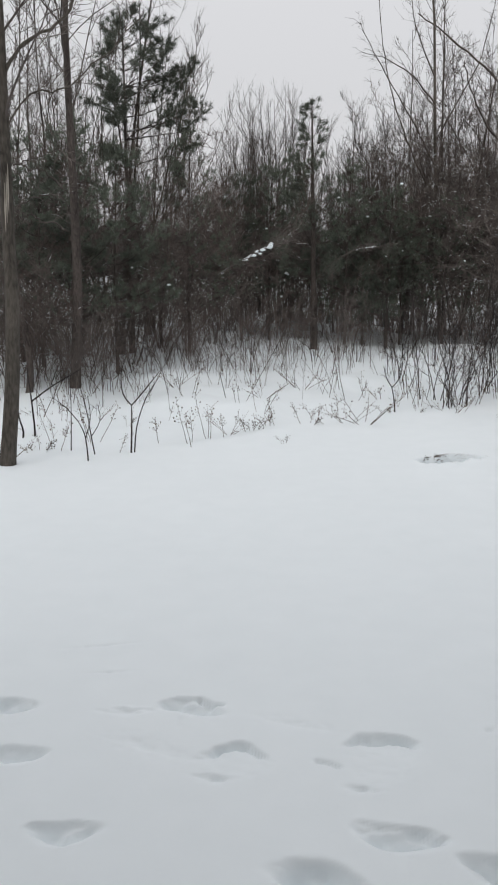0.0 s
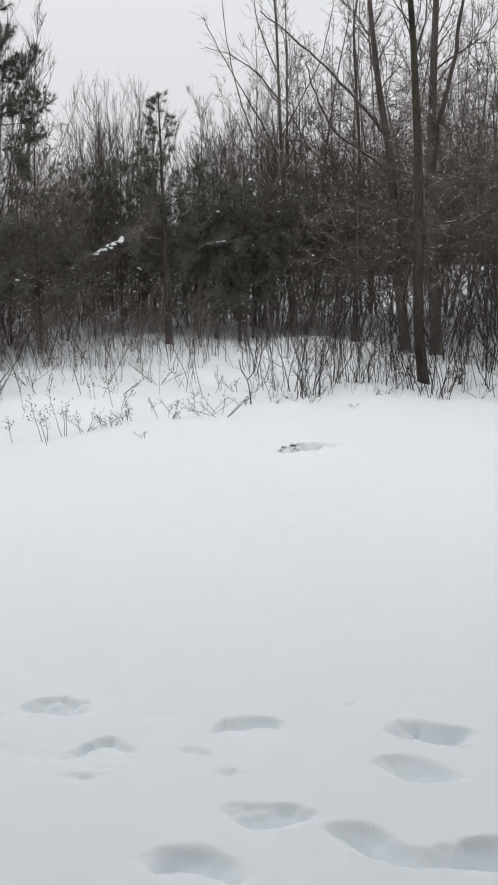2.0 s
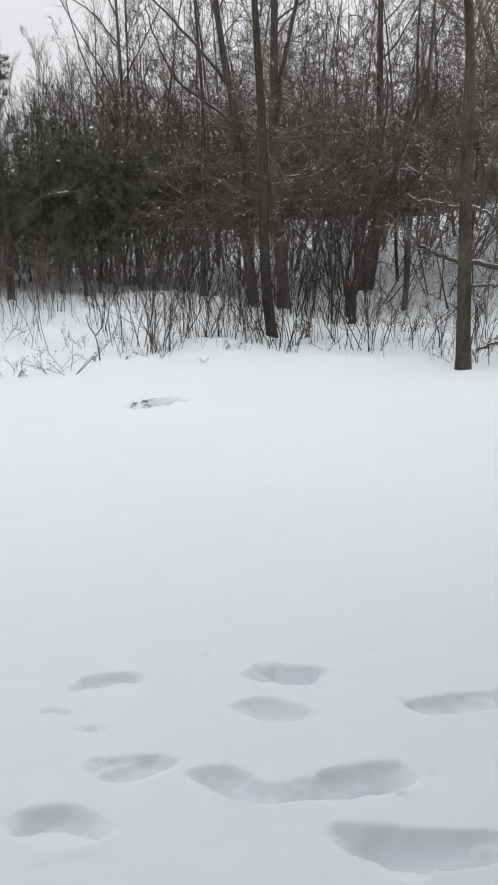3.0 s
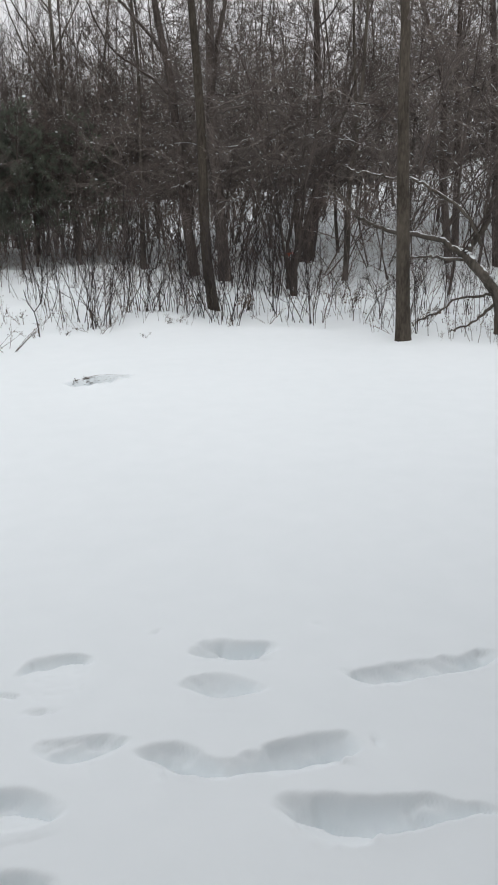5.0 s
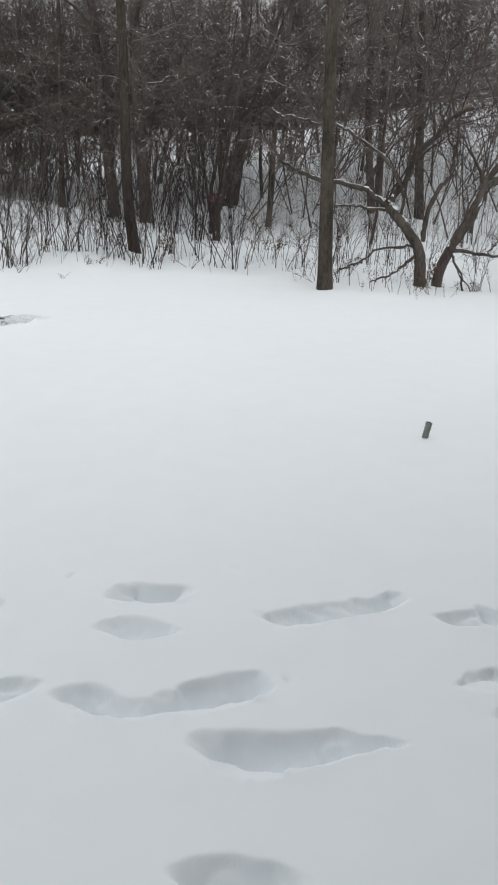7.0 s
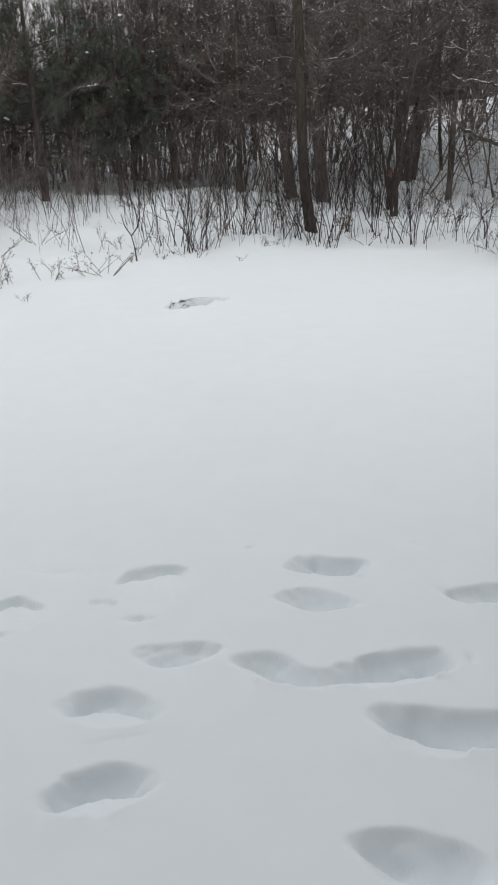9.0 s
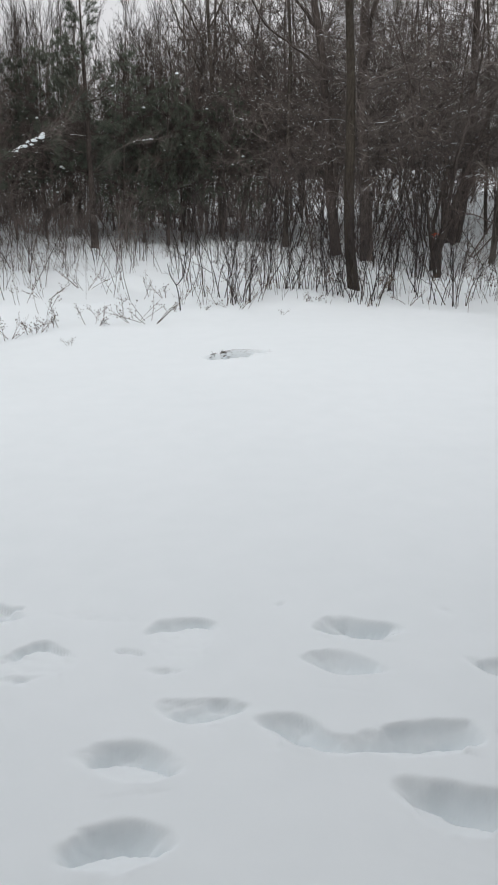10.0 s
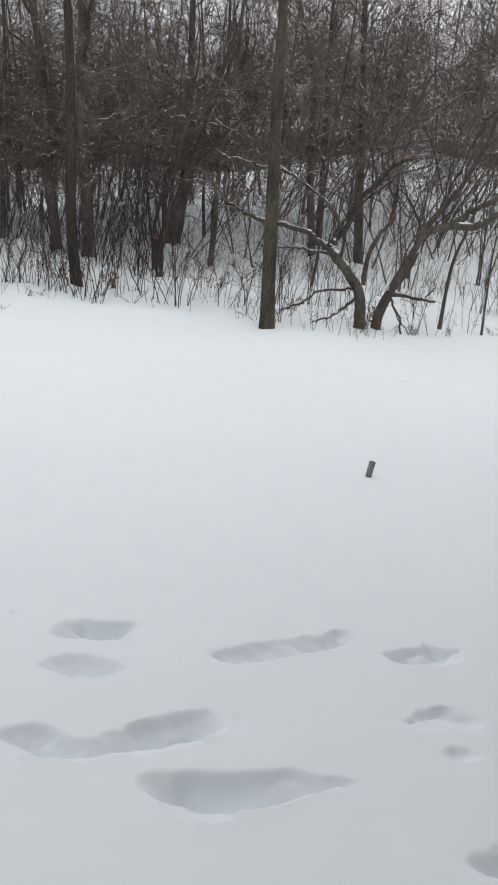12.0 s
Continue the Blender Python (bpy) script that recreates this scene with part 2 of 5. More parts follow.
press(23, 0.115, (-0.29, 4.93, 4.83), (-0.18, 5.06, 4.78), (-0.01, 5.05, 4.75), (0.19, 5.03, 4.79), (0.31, 4.97, 4.93))
press(22, 0.100, (-0.30, 4.54, 4.50), (-0.16, 4.58, 4.40), (-0.01, 4.63, 4.33), (0.11, 4.60, 4.35), (0.27, 4.48, 4.44))
press(24, 0.125, (-0.61, 3.90, 3.82), (-0.50, 3.94, 3.74), (-0.38, 3.96, 3.66), (-0.26, 3.88, 3.62), (-0.14, 3.78, 3.64),
      (0.00, 3.83, 3.67), (0.21, 3.98, 3.68), (0.36, 4.05, 3.71), (0.52, 4.07, 3.77), (0.62, 3.98, 3.86))
press(35, 0.140, (-0.51, 3.45, 3.38), (-0.40, 3.52, 3.27), (-0.29, 3.60, 3.22), (-0.15, 3.62, 3.21), (-0.02, 3.61, 3.26), (0.14, 3.62, 3.35), (0.31, 3.63, 3.45), (0.57, 3.65, 3.63))
press(38, 0.085, (-0.59, 4.68, 4.65), (-0.42, 4.77, 4.51), (-0.29, 4.86, 4.55), (-0.16, 4.91, 4.63), (-0.02, 4.92, 4.72), (0.12, 5.09, 4.79), (0.26, 5.18, 4.89), (0.37, 5.17, 5.07))
press(47, 0.070, (-0.30, 4.97, 4.93), (-0.13, 5.08, 4.81), (0.01, 5.13, 4.86), (0.18, 5.17, 4.94), (0.26, 5.15, 5.06))
press(49, 0.060, (-0.23, 4.24, 4.21), (-0.13, 4.38, 4.18), (-0.01, 4.47, 4.19), (0.12, 4.47, 4.23), (0.25, 4.45, 4.33), wall=0.08)
press(52, 0.060, (-0.18, 4.04, 3.98), (-0.12, 4.16, 3.95), (-0.03, 4.15, 3.99), (0.03, 4.11, 4.06))
press(55, 0.080, (-0.14, 3.37, 3.25), (-0.07, 3.47, 3.22), (0.02, 3.52, 3.20), (0.12, 3.53, 3.32))
press(11, 0.085, (-0.23, 4.02, 3.98), (-0.13, 4.07, 3.85), (0.02, 4.09, 3.82), (0.15, 4.11, 3.88), (0.26, 4.04, 3.98))
press(9, 0.070, (-0.20, 4.83, 4.66), (-0.12, 4.98, 4.45), (0.02, 4.96, 4.38), (0.15, 5.00, 4.45), (0.29, 4.91, 4.67), wall=0.08)
press(8, 0.040, (-0.09, 4.43, 4.33), (0.04, 4.45, 4.30), (0.17, 4.39, 4.35))
press(5, 0.100, (-0.25, 3.69, 3.64), (-0.11, 3.77, 3.48), (0.02, 3.78, 3.41), (0.16, 3.71, 3.38), (0.31, 3.54, 3.45), wall=0.15)
press(5, 0.125, (-0.32, 3.10, 2.99), (-0.21, 3.15, 2.89), (-0.12, 3.20, 2.87), (-0.01, 3.20, 2.87), (0.11, 3.16, 2.89), (0.21, 3.10, 2.99), wall=0.16)
press(32, 0.120, (-0.35, 2.67, 2.64), (-0.25, 2.73, 2.55), (-0.13, 2.79, 2.46), (-0.00, 2.79, 2.45), (0.12, 2.75, 2.47), (0.25, 2.69, 2.56))
press(-1, 0.060, (-0.26, 4.67, 4.62), (-0.14, 4.79, 4.47), (0.01, 4.84, 4.37), (0.14, 4.78, 4.42), (0.22, 4.61, 4.54), wall=0.07)
press(-3, 0.040, (-0.12, 4.51, 4.47), (0.04, 4.54, 4.33), (0.13, 4.46, 4.37))
press(-4, 0.075, (-0.25, 5.32, 5.25), (-0.12, 5.44, 5.18), (0.03, 5.43, 5.09), (0.23, 5.21, 5.12))
press(-9, 0.030, (-0.21, 5.34, 5.27), (0.00, 5.35, 5.18), (0.21, 5.26, 5.19))
press(-17, 0.080, (-0.26, 5.66, 5.53), (-0.11, 5.68, 5.41), (0.03, 5.65, 5.35), (0.12, 5.58, 5.37), (0.25, 5.47, 5.43))
press(-17, 0.080, (-0.31, 5.09, 4.95), (-0.15, 5.09, 4.81), (0.01, 5.03, 4.74), (0.14, 4.96, 4.74), (0.24, 4.92, 4.85))
press(-13, 0.075, (-0.27, 4.17, 4.13), (-0.16, 4.20, 3.98), (-0.02, 4.15, 3.90), (0.10, 4.15, 3.94), (0.18, 4.07, 4.02))
# the melted hollow far out on the lawn
press(13, 0.360, (-0.40, 13.36, 13.10), (-0.19, 13.62, 12.85), (0.05, 13.84, 12.92), (0.26, 13.88, 13.16), (0.58, 13.82, 13.62), wall=0.13)
# shallow marks left by the wind: x, y, length, width, turn, depth
FAINT = [(-1.15, 6.2, 0.5, 0.05, 12, 0.012), (-1.0, 5.75, 0.3, 0.04, 8, 0.012), (0.25, 5.05, 0.6, 0.22, -20, 0.015),
         (-0.6, 4.75, 0.6, 0.25, -25, 0.02), (2.24, 3.33, 0.05, 0.20, -15, 0.02), (1.51, 4.95, 0.10, 0.06, 30, 0.02), (2.55, 4.62, 0.08, 0.14, 10, 0.012)]
# ledges where the crust has broken: width, depth, then points
CRACKS = [
    (0.015, 0.12, (1.78, 3.36), (1.84, 3.39), (1.90, 3.41), (1.98, 3.405)), (0.018, 0.07, (1.85, 4.64), (1.87, 4.60), (1.96, 4.57), (2.10, 4.52)),
    (0.018, 0.03, (3.77, 3.51), (3.79, 3.42), (3.83, 3.38), (3.92, 3.36)), (0.018, 0.05, (-0.33, 5.36), (-0.24, 5.28), (-0.18, 5.28)),
    (0.018, 0.03, (0.40, 4.60), (0.47, 4.58), (0.52, 4.54)),
]


LATTICE = np.random.RandomState(12).uniform(-1, 1, (128, 128))


def grain(x, y, size, octaves=3, shift=0.0):
    """Cloudy noise between about -1 and 1, its largest lumps of that size in metres."""
    total, gain = np.zeros(np.shape(x)), 0.6
    for k in range(octaves):
        fx, fy = x * 2 ** k / size + 17.3 * k + shift, y * 2 ** k / size + 5.7 * k + shift
        ix, iy = np.floor(fx).astype(int), np.floor(fy).astype(int)
        u, v = fx - ix, fy - iy
        u, v = u * u * (3 - 2 * u), v * v * (3 - 2 * v)
        at = [[LATTICE[(iy + j) % 128, (ix + i) % 128] for i in (0, 1)] for j in (0, 1)]
        total += gain * ((at[0][0] * (1 - u) + at[0][1] * u) * (1 - v) + (at[1][0] * (1 - u) + at[1][1] * u) * v)
        gain *= 0.5
    return total


def trodden(x, y):
    """How far the prints, ledges and wind marks lower the snow."""
    z = np.zeros(x.shape)
    crumb = grain(x, y, 0.05, 2)
    for i, (turn, depth, reach, (across, far, near)) in enumerate(PRINTS):
        c, s = math.cos(turn), math.sin(turn)
        a, r = x * c - y * s, x * s + y * c
        box = np.nonzero((a > across[0] - 0.15) & (a < across[-1] + 0.15) & (r > near.min() - 0.2) & (r < far.max() + 0.15))
        a, r, cr = a[box], r[box], crumb[box]
        big = 2.2 if r.size and r.mean() > 9 else 1.0
        slow, wob = grain(a, r, 0.26 * big, 2, i * 3.1), grain(a, r, 0.11 * big, 3, i * 7.7)
        a = a + big * (0.05 * slow + 0.022 * wob)
        # soft curves through the rims
        f, n = (sum(np.interp(a + o, across, rim) for o in (-0.05, -0.02, 0.02, 0.05)) / 4 for rim in (far, near))
        brink = f + big * (0.034 * slow + 0.050 * wob + 0.010 * cr) - r
        f = f + big * (0.042 * slow + 0.014 * wob)
        n = n + big * (0.020 * slow + 0.026 * wob + 0.008 * cr)
        wide = np.maximum(f - n, 0.01)
        u = (f - r) / wide
        ends = np.clip(np.minimum(a - across[0], across[-1] - a) / (0.13 * big) + 0.18, 0, 1)
        ends = ends * ends * (3 - 2 * ends) * np.clip(wide / 0.14, 0, 1)
        # the far side falls to a crack; past it the snow lies higher and rises gently to a crisp near rim
        foot = np.clip((reach or 0.66 * wide) / wide * (1 + 0.30 * slow + 0.12 * wob), 0.15, 0.80)
        ramp = np.clip(u / foot, 0, 1)
        ramp = 0.35 * (1 - (1 - ramp) ** 2) + 0.65 * ramp
        shelf = (0.24 + 0.08 * wob) * np.clip((1 - u) / (1 - foot), 0, 1)
        step = np.clip((u - foot) * wide / 0.040 + 0.5, 0, 1)
        step = step * step * (3 - 2 * step)
        # loose snow pushed up at the near rim, running out softly
        past = n - r
        lip = 0.062 * np.where(past < 0, np.exp(-(past / 0.02) ** 2), np.exp(-np.maximum(past, 0) / 0.08)) * (1 + 0.9 * wob)
        inside = ends * (u > 0) * (u < 1) * np.clip(brink / (0.05 * big) + 0.35, 0, 1)
        deep = depth * 1.35 * np.clip(wide / 0.25, 0.6, 1.2)
        lumps = grain(a, r * 2.4, 0.10, 3, i) * np.clip(u / 0.08, 0, 1) * np.clip((foot + 0.08 - u) / 0.1, 0.12, 1) * np.clip((1 - u) / 0.1, 0, 1)
        z[box] = np.minimum(z[box], 0) - deep * (inside * (ramp * (1 - step) + shelf * step) - ends * lip) - 0.040 * inside * lumps
    for wide, deep, *line in CRACKS:
        near = np.full(x.shape, 9.0)
        for (ax, ay), (bx, by) in zip(line, line[1:]):
            w = np.clip(((x - ax) * (bx - ax) + (y - ay) * (by - ay)) / ((bx - ax) ** 2 + (by - ay) ** 2), 0, 1)
            near = np.minimum(near, np.hypot(x - ax - w * (bx - ax), y - ay - w * (by - ay)))
        z = z - deep * np.exp(-((near + 0.005 * crumb) / wide) ** 2)
    for cx, cy, ln, wd, turn, dp in FAINT:
        c, s = math.cos(radians(turn)), math.sin(radians(turn))
        u = ((x - cx) * c + (y - cy) * s) / (ln * 0.5)
        v = (-(x - cx) * s + (y - cy) * c) / (wd * 0.5)
        z = z - dp * np.exp(-(u * u + v * v + 0.4 * crumb) * 1.6) * np.where(v > -0.2, 1, 0.6)
    return z


# the two stretches of lawn with prints, finely divided: x0, x1, y0, y1, mesh across, mesh along
FINE = ((-2.4, 4.5, 1.8, 6.4, 0.0180, 0.0145), (2.2, 4.2, 12.2, 14.2, 0.025, 0.020))


def axis(stops, lo, hi):
    """Grid lines through the stops: 0.15 to 0.9 m apart near the lawn, wider and wider away from it."""
    xs = []
    marks = [lo, *stops, hi]
    for a, b in zip(marks, marks[1:]):
        x = a
        while x < b - 1e-6:
            xs.append(x)
            step = 0.15 if -4 < x < 6.5 else 0.35 if -16 < x < 32 else 1.2 if -30 < x < 50 else 5.0 if -100 < x < 160 else 25.0
            x += step if x + step * 1.4 < b else b - x
    return np.array(xs + [hi])


def snow_height(X, Y):
    Z = base_height(X, Y)
    woods = np.clip(beyond(X, Y) / 2.5, 0, 1)
    rng = np.random.RandomState(4)
    for k in range(26):
        wl_m = 0.9 * 1.16 ** (k % 13)
        th, ph = rng.uniform(0, 6.28, 2)
        amp = 0.010 * wl_m ** 0.8
        wave = np.sin((X * np.cos(th) + Y * np.sin(th)) * 6.283 / wl_m + ph)
        Z += wave * amp * (0.02 + 0.98 * woods) * (np.hypot(X, Y) < 120)
    # a low lip of snow where the lawn meets the woods
    return Z + 0.05 * np.exp(-((beyond(X, Y) - 0.1) / 0.5) ** 2) * (1 + 0.6 * np.sin(X * 2.1) * np.sin(Y * 1.3 + X))


def snow_sheet():
    xs = axis(sorted({v for p in FINE for v in p[:2]}), -700, 700)
    ys = axis(sorted({v for p in FINE for v in p[2:4]}), -120, 900)
    X, Y = np.meshgrid(xs, ys)
    nx, ny = len(xs), len(ys)
    verts = [np.stack([X.ravel(), Y.ravel(), snow_height(X, Y).ravel()], 1)]
    i = np.arange(nx * (ny - 1)).reshape(ny - 1, nx)[:, :-1]
    xm, ym = (xs[:-1] + xs[1:]) / 2, (ys[:-1] + ys[1:]) / 2
    keep = np.ones(i.shape, bool)
    for x0, x1, y0, y1, _, _ in FINE:
        keep &= ~(((xm > x0) & (xm < x1))[None, :] & ((ym > y0) & (ym < y1))[:, None])
    i = i[keep]
    quads = [np.stack([i, i + 1, i + nx + 1, i + nx], 1)]
    count = nx * ny
    for x0, x1, y0, y1, dx, dy in FINE:
        cx, cy = xs[(xs >= x0 - 1e-6) & (xs <= x1 + 1e-6)], ys[(ys >= y0 - 1e-6) & (ys <= y1 + 1e-6)]
        fx = np.concatenate([np.linspace(a, b, max(2, round((b - a) / dx)), endpoint=False) for a, b in zip(cx, cx[1:])] + [[x1]])
        fy = np.concatenate([np.linspace(a, b, max(2, round((b - a) / dy)), endpoint=False) for a, b in zip(cy, cy[1:])] + [[y1]])
        px, py = np.meshgrid(fx, fy)
        pz = snow_height(px, py)
        # the border lies on the straight edges of the wider mesh round it
        for row in (0, -1):
            pz[row] = np.interp(fx, cx, snow_height(cx, np.full(cx.shape, fy[row])))
        for col in (0, -1):
            pz[:, col] = np.interp(fy, cy, snow_height(np.full(cy.shape, fx[col]), cy))
        inside = np.clip(np.minimum(np.minimum(px - x0, x1 - px), np.minimum(py - y0, y1 - py)) / 0.1, 0, 1)
        pz = pz + trodden(px, py) * inside
        verts.append(np.stack([px.ravel(), py.ravel(), pz.ravel()], 1))
        w, h = len(fx), len(fy)
        k = count + np.arange(w * (h - 1)).reshape(h - 1, w)[:, :-1].ravel()
        quads.append(np.stack([k, k + 1, k + w + 1, k + w], 1))
        count += w * h
    verts, quads = np.concatenate(verts), np.concatenate(quads)
    me = bpy.data.meshes.new("ground")
    me.vertices.add(len(verts))
    me.vertices.foreach_set("co", verts.ravel())
    me.loops.add(quads.size)
    me.loops.foreach_set("vertex_index", quads.ravel())
    me.polygons.add(len(quads))
    me.polygons.foreach_set("loop_start", np.arange(0, quads.size, 4))
    me.update(calc_edges=True)
    me.polygons.foreach_set("use_smooth", [True] * len(quads))
    me.materials.append(SNOW)
    me.validate()
    return new("ground", me)


ground = tagged(snow_sheet(), "deep white snow over a lawn with old trodden tracks", "snow", kind="structure")

# the house wall behind the camera, unseen and plain, with the raised window the view is from
# its height, width and dark siding are set to dim the near lawn
bm = bmesh.new()
for x0, x1, z0, z1 in ((-15, -0.7, -0.2, 10), (0.7, 15, -0.2, 10), (-0.7, 0.7, -0.2, 2.0), (-0.7, 0.7, 3.5, 10)):
    bmesh.ops.create_cube(bm, size=1, matrix=Matrix.Translation(((x0 + x1) / 2, -0.4, (z0 + z1) / 2)) @ Matrix.Diagonal((x1 - x0, 0.2, z1 - z0, 1)))
me = bpy.data.meshes.new("wall_south")
bm.to_mesh(me)
me.materials.append(SIDING)
tagged(new("wall_south", me), "dark plain house wall, unseen behind the view, shading the near snow", "wall", kind="structure")


# ---- far woods: a mass of bare crowns at the end of sight ----
def far_woods():
    g = Geo()
    n, rows = 420, 9
    for j in range(rows):
        for i in range(n + 1):
            az = radians(-65 + 150 * i / n)
            p = Vector((i * 0.35, j * 0.7, 0))
            top = 8.0 + 2.2 * noise.noise(p * 0.13) + 1.6 * noise.noise(Vector((i * 0.9, 0, 3))) + 1.2 * random.random()
            r = 118 + 7 * noise.noise(p) + 6 * j / rows + random.uniform(-1, 1)
            z = 0.6 + top * j / (rows - 1)
            g.v.append(Vector((math.sin(az) * r, math.cos(az) * r, z)))
    for j in range(rows - 1):
        for i in range(n):
            a = j * (n + 1) + i
            g.f.append((a, a + 1, a + n + 2, a + n + 1))
    return tagged(new("far_woods", g.mesh("far_woods", FARWOOD, smooth=False)), "distant grey-brown bare woods beyond the thicket", "woods", kind="stuff")


far_woods()


# ---- trees ----
def bare_crown(trunk, radii, first, count, reach, spread=0.85, lift=0.06, dense=1.0, least=0.0045, snow=0.0):
    """Limbs with branches and twigs along a trunk, from the given share of its length up: one mesh a limb."""
    n = len(trunk) - 1
    limbs = []
    for k in range(count):
        g = Geo()
        u = first + (0.99 - first) * (k + random.random()) / count
        i = min(int(u * n), n - 1)
        p = trunk[i].lerp(trunk[i + 1], u * n - i)
        d = side_way((trunk[i + 1] - trunk[i]).normalized(), random.uniform(0.6, 1.1) * spread)
        L = reach * (1.15 - 0.75 * u) * random.uniform(0.6, 1.2)
        r = max(0.010, radii[i] * random.uniform(0.20, 0.36))
        limb = bough(p, d, L, 6, 0.11, lift)
        g.tube(limb, [r * (1 - 0.13 * s) for s in range(7)], 4)
        for _ in range(int(7 * dense)):
            w = random.uniform(0.2, 0.98)
            j = min(int(w * 6), 5)
            q = limb[j].lerp(limb[j + 1], w * 6 - j)
            e = side_way((limb[j + 1] - limb[j]).normalized(), random.uniform(0.4, 0.95))
            L2 = L * random.uniform(0.25, 0.55) * (1.15 - 0.5 * w)
            br = bough(q, e, L2, 3, 0.15, lift)
            rb = max(least * 1.4, r * 0.42)
            g.tube(br, [rb, rb * 0.8, rb * 0.6, rb * 0.3], 3)
            twigs_along(g, br, max(least, rb * 0.5), 4, L2 * 0.75, lift=lift, fine=2, snow=snow, spread=0.65, segs=2, broad=0.85)
        limbs.append(g)
    return limbs


def joined(geos):
    out = Geo()
    for g in geos:
        n0, f0 = len(out.v), len(out.f)
        out.v += g.v
        out.f += [tuple(k + n0 for k in f) for f in g.f]
        out.snow += [(a + f0, b + f0) for a, b in g.snow]
    return out


def tree_base(name, x, y, label, category="tree", group=""):
    return tagged(new(name), label, category, group), Vector((x, y, ground_z(x, y) - 0.06))


def wood_tree(x, y, line, radius, height, label, first=0.45, limbs=14, reach=2.6, bark=None, dense=1.0, group="trees at the edge of the woods", name="bare_tree", spread=0.85):
    """A tree whose trunk follows the line of (sideways, up) metres, seen square on from the house."""
    ob, base = tree_base(name, x, y, label, group=group)
    h = Vector((x, y, 0)).normalized()
    right = Vector((h.y, -h.x, 0))
    pts = [Vector((0, 0, 0))]
    for u, w in line:
        pts.append(right * u + Vector((0, 0, w)) + h * random.uniform(-0.08, 0.08))
    if pts[-1].z < height:
        rise = height - pts[-1].z
        d = pts[-1] - pts[-2]
        lean = Vector((d.x, d.y, 0)) / max(d.z, 0.5) * 0.6
        pts.append(pts[-1] + lean * rise * 0.5 + Vector((0, 0, rise * 0.5)) + jitter(0.12))
        pts.append(pts[-1] + lean * rise * 0.3 + Vector((0, 0, rise * 0.5)) + jitter(0.2))
    path = smooth_path(pts, 4)
    top = path[-1].z
    radii = [max(0.012, radius * (1 - 0.80 * (p.z / top) ** 1.1)) for p in path]
    radii[0] *= 1.22
    radii[1] *= 1.06
    t = Geo()
    t.tube(path, radii, 9)
    part("trunk", t, bark or BARK, ob)
    for g in bare_crown(path, radii, first, limbs, reach, spread=spread, dense=dense, least=0.005):
        part("limb", g, TWIG_DARK, ob)
    ob.matrix_world = Matrix.Translation(base)
    return ob, path, radii


def own_limb(ob, x, y, line, r0, r1, bark=None, twig_count=16, twig_len=0.7, snow=0.0, name="limb", depth=0.0, twig=None):
    """One limb of a tree along (sideways, up) metres from its foot."""
    h = Vector((x, y, 0)).normalized()
    right = Vector((h.y, -h.x, 0))
    pts = [right * u + Vector((0, 0, w)) + h * (depth * i / len(line) + random.uniform(-0.03, 0.03)) for i, (u, w) in enumerate(line)]
    path = smooth_path(pts, 5)
    n = len(path) - 1
    path = [p + jitter(0.006 if r0 > 0.1 else 0.016 if r0 > 0.025 else 0.024) if 0 < i < n else p for i, p in enumerate(path)]
    rugged = 0.03 if r0 > 0.1 else 0.14
    radii = [(r0 + (r1 - r0) * i / n) * random.uniform(1 - rugged, 1 + rugged) for i in range(n + 1)]
    g = Geo()
    g.tube(path, radii, 7, cap=True)
    limb = part(name, g, bark or BARK, ob)
    if twig_count:
        tw = Geo()
        twigs_along(tw, path, 0.0065, twig_count, twig_len, fine=3, start=0.1, snow=snow * 0.4)
        tagged(part("spray", tw, twig or TWIG, limb, "fine bare twigs"), kind="stuff")
    if snow > 0:
        s = Geo()
        snow_on(s, path, radii, snow)
        if s.v:
            tagged(part("snow", s, SNOW, limb, "white snow lying along the limb"), kind="stuff")
    return path


def low_limbs(ob, x, y, count, lo, hi, reach, twig=14):
    """Thin side limbs that arch out of a trunk, with snow along them."""
    for _ in range(count):
        z = random.uniform(lo, hi)
        side = random.choice((-1, 1))
        L = reach * random.uniform(0.6, 1.2)
        rise = random.uniform(0.0, 0.5)
        line = [(-0.02 * z, z)] + [(side * L * u, z + L * (0.75 * rise * u + 0.14 * math.sin(3 * u) + random.gauss(0, 0.05))) for u in (0.2, 0.4, 0.6, 0.8, 1.0)]
        own_limb(ob, x, y, line, random.uniform(0.014, 0.024), 0.006, bark=TWIG_DARK, twig_count=twig, twig_len=0.75, snow=random.uniform(0.08, 0.32), depth=random.uniform(-1.5, 0.8))


random.seed(11)
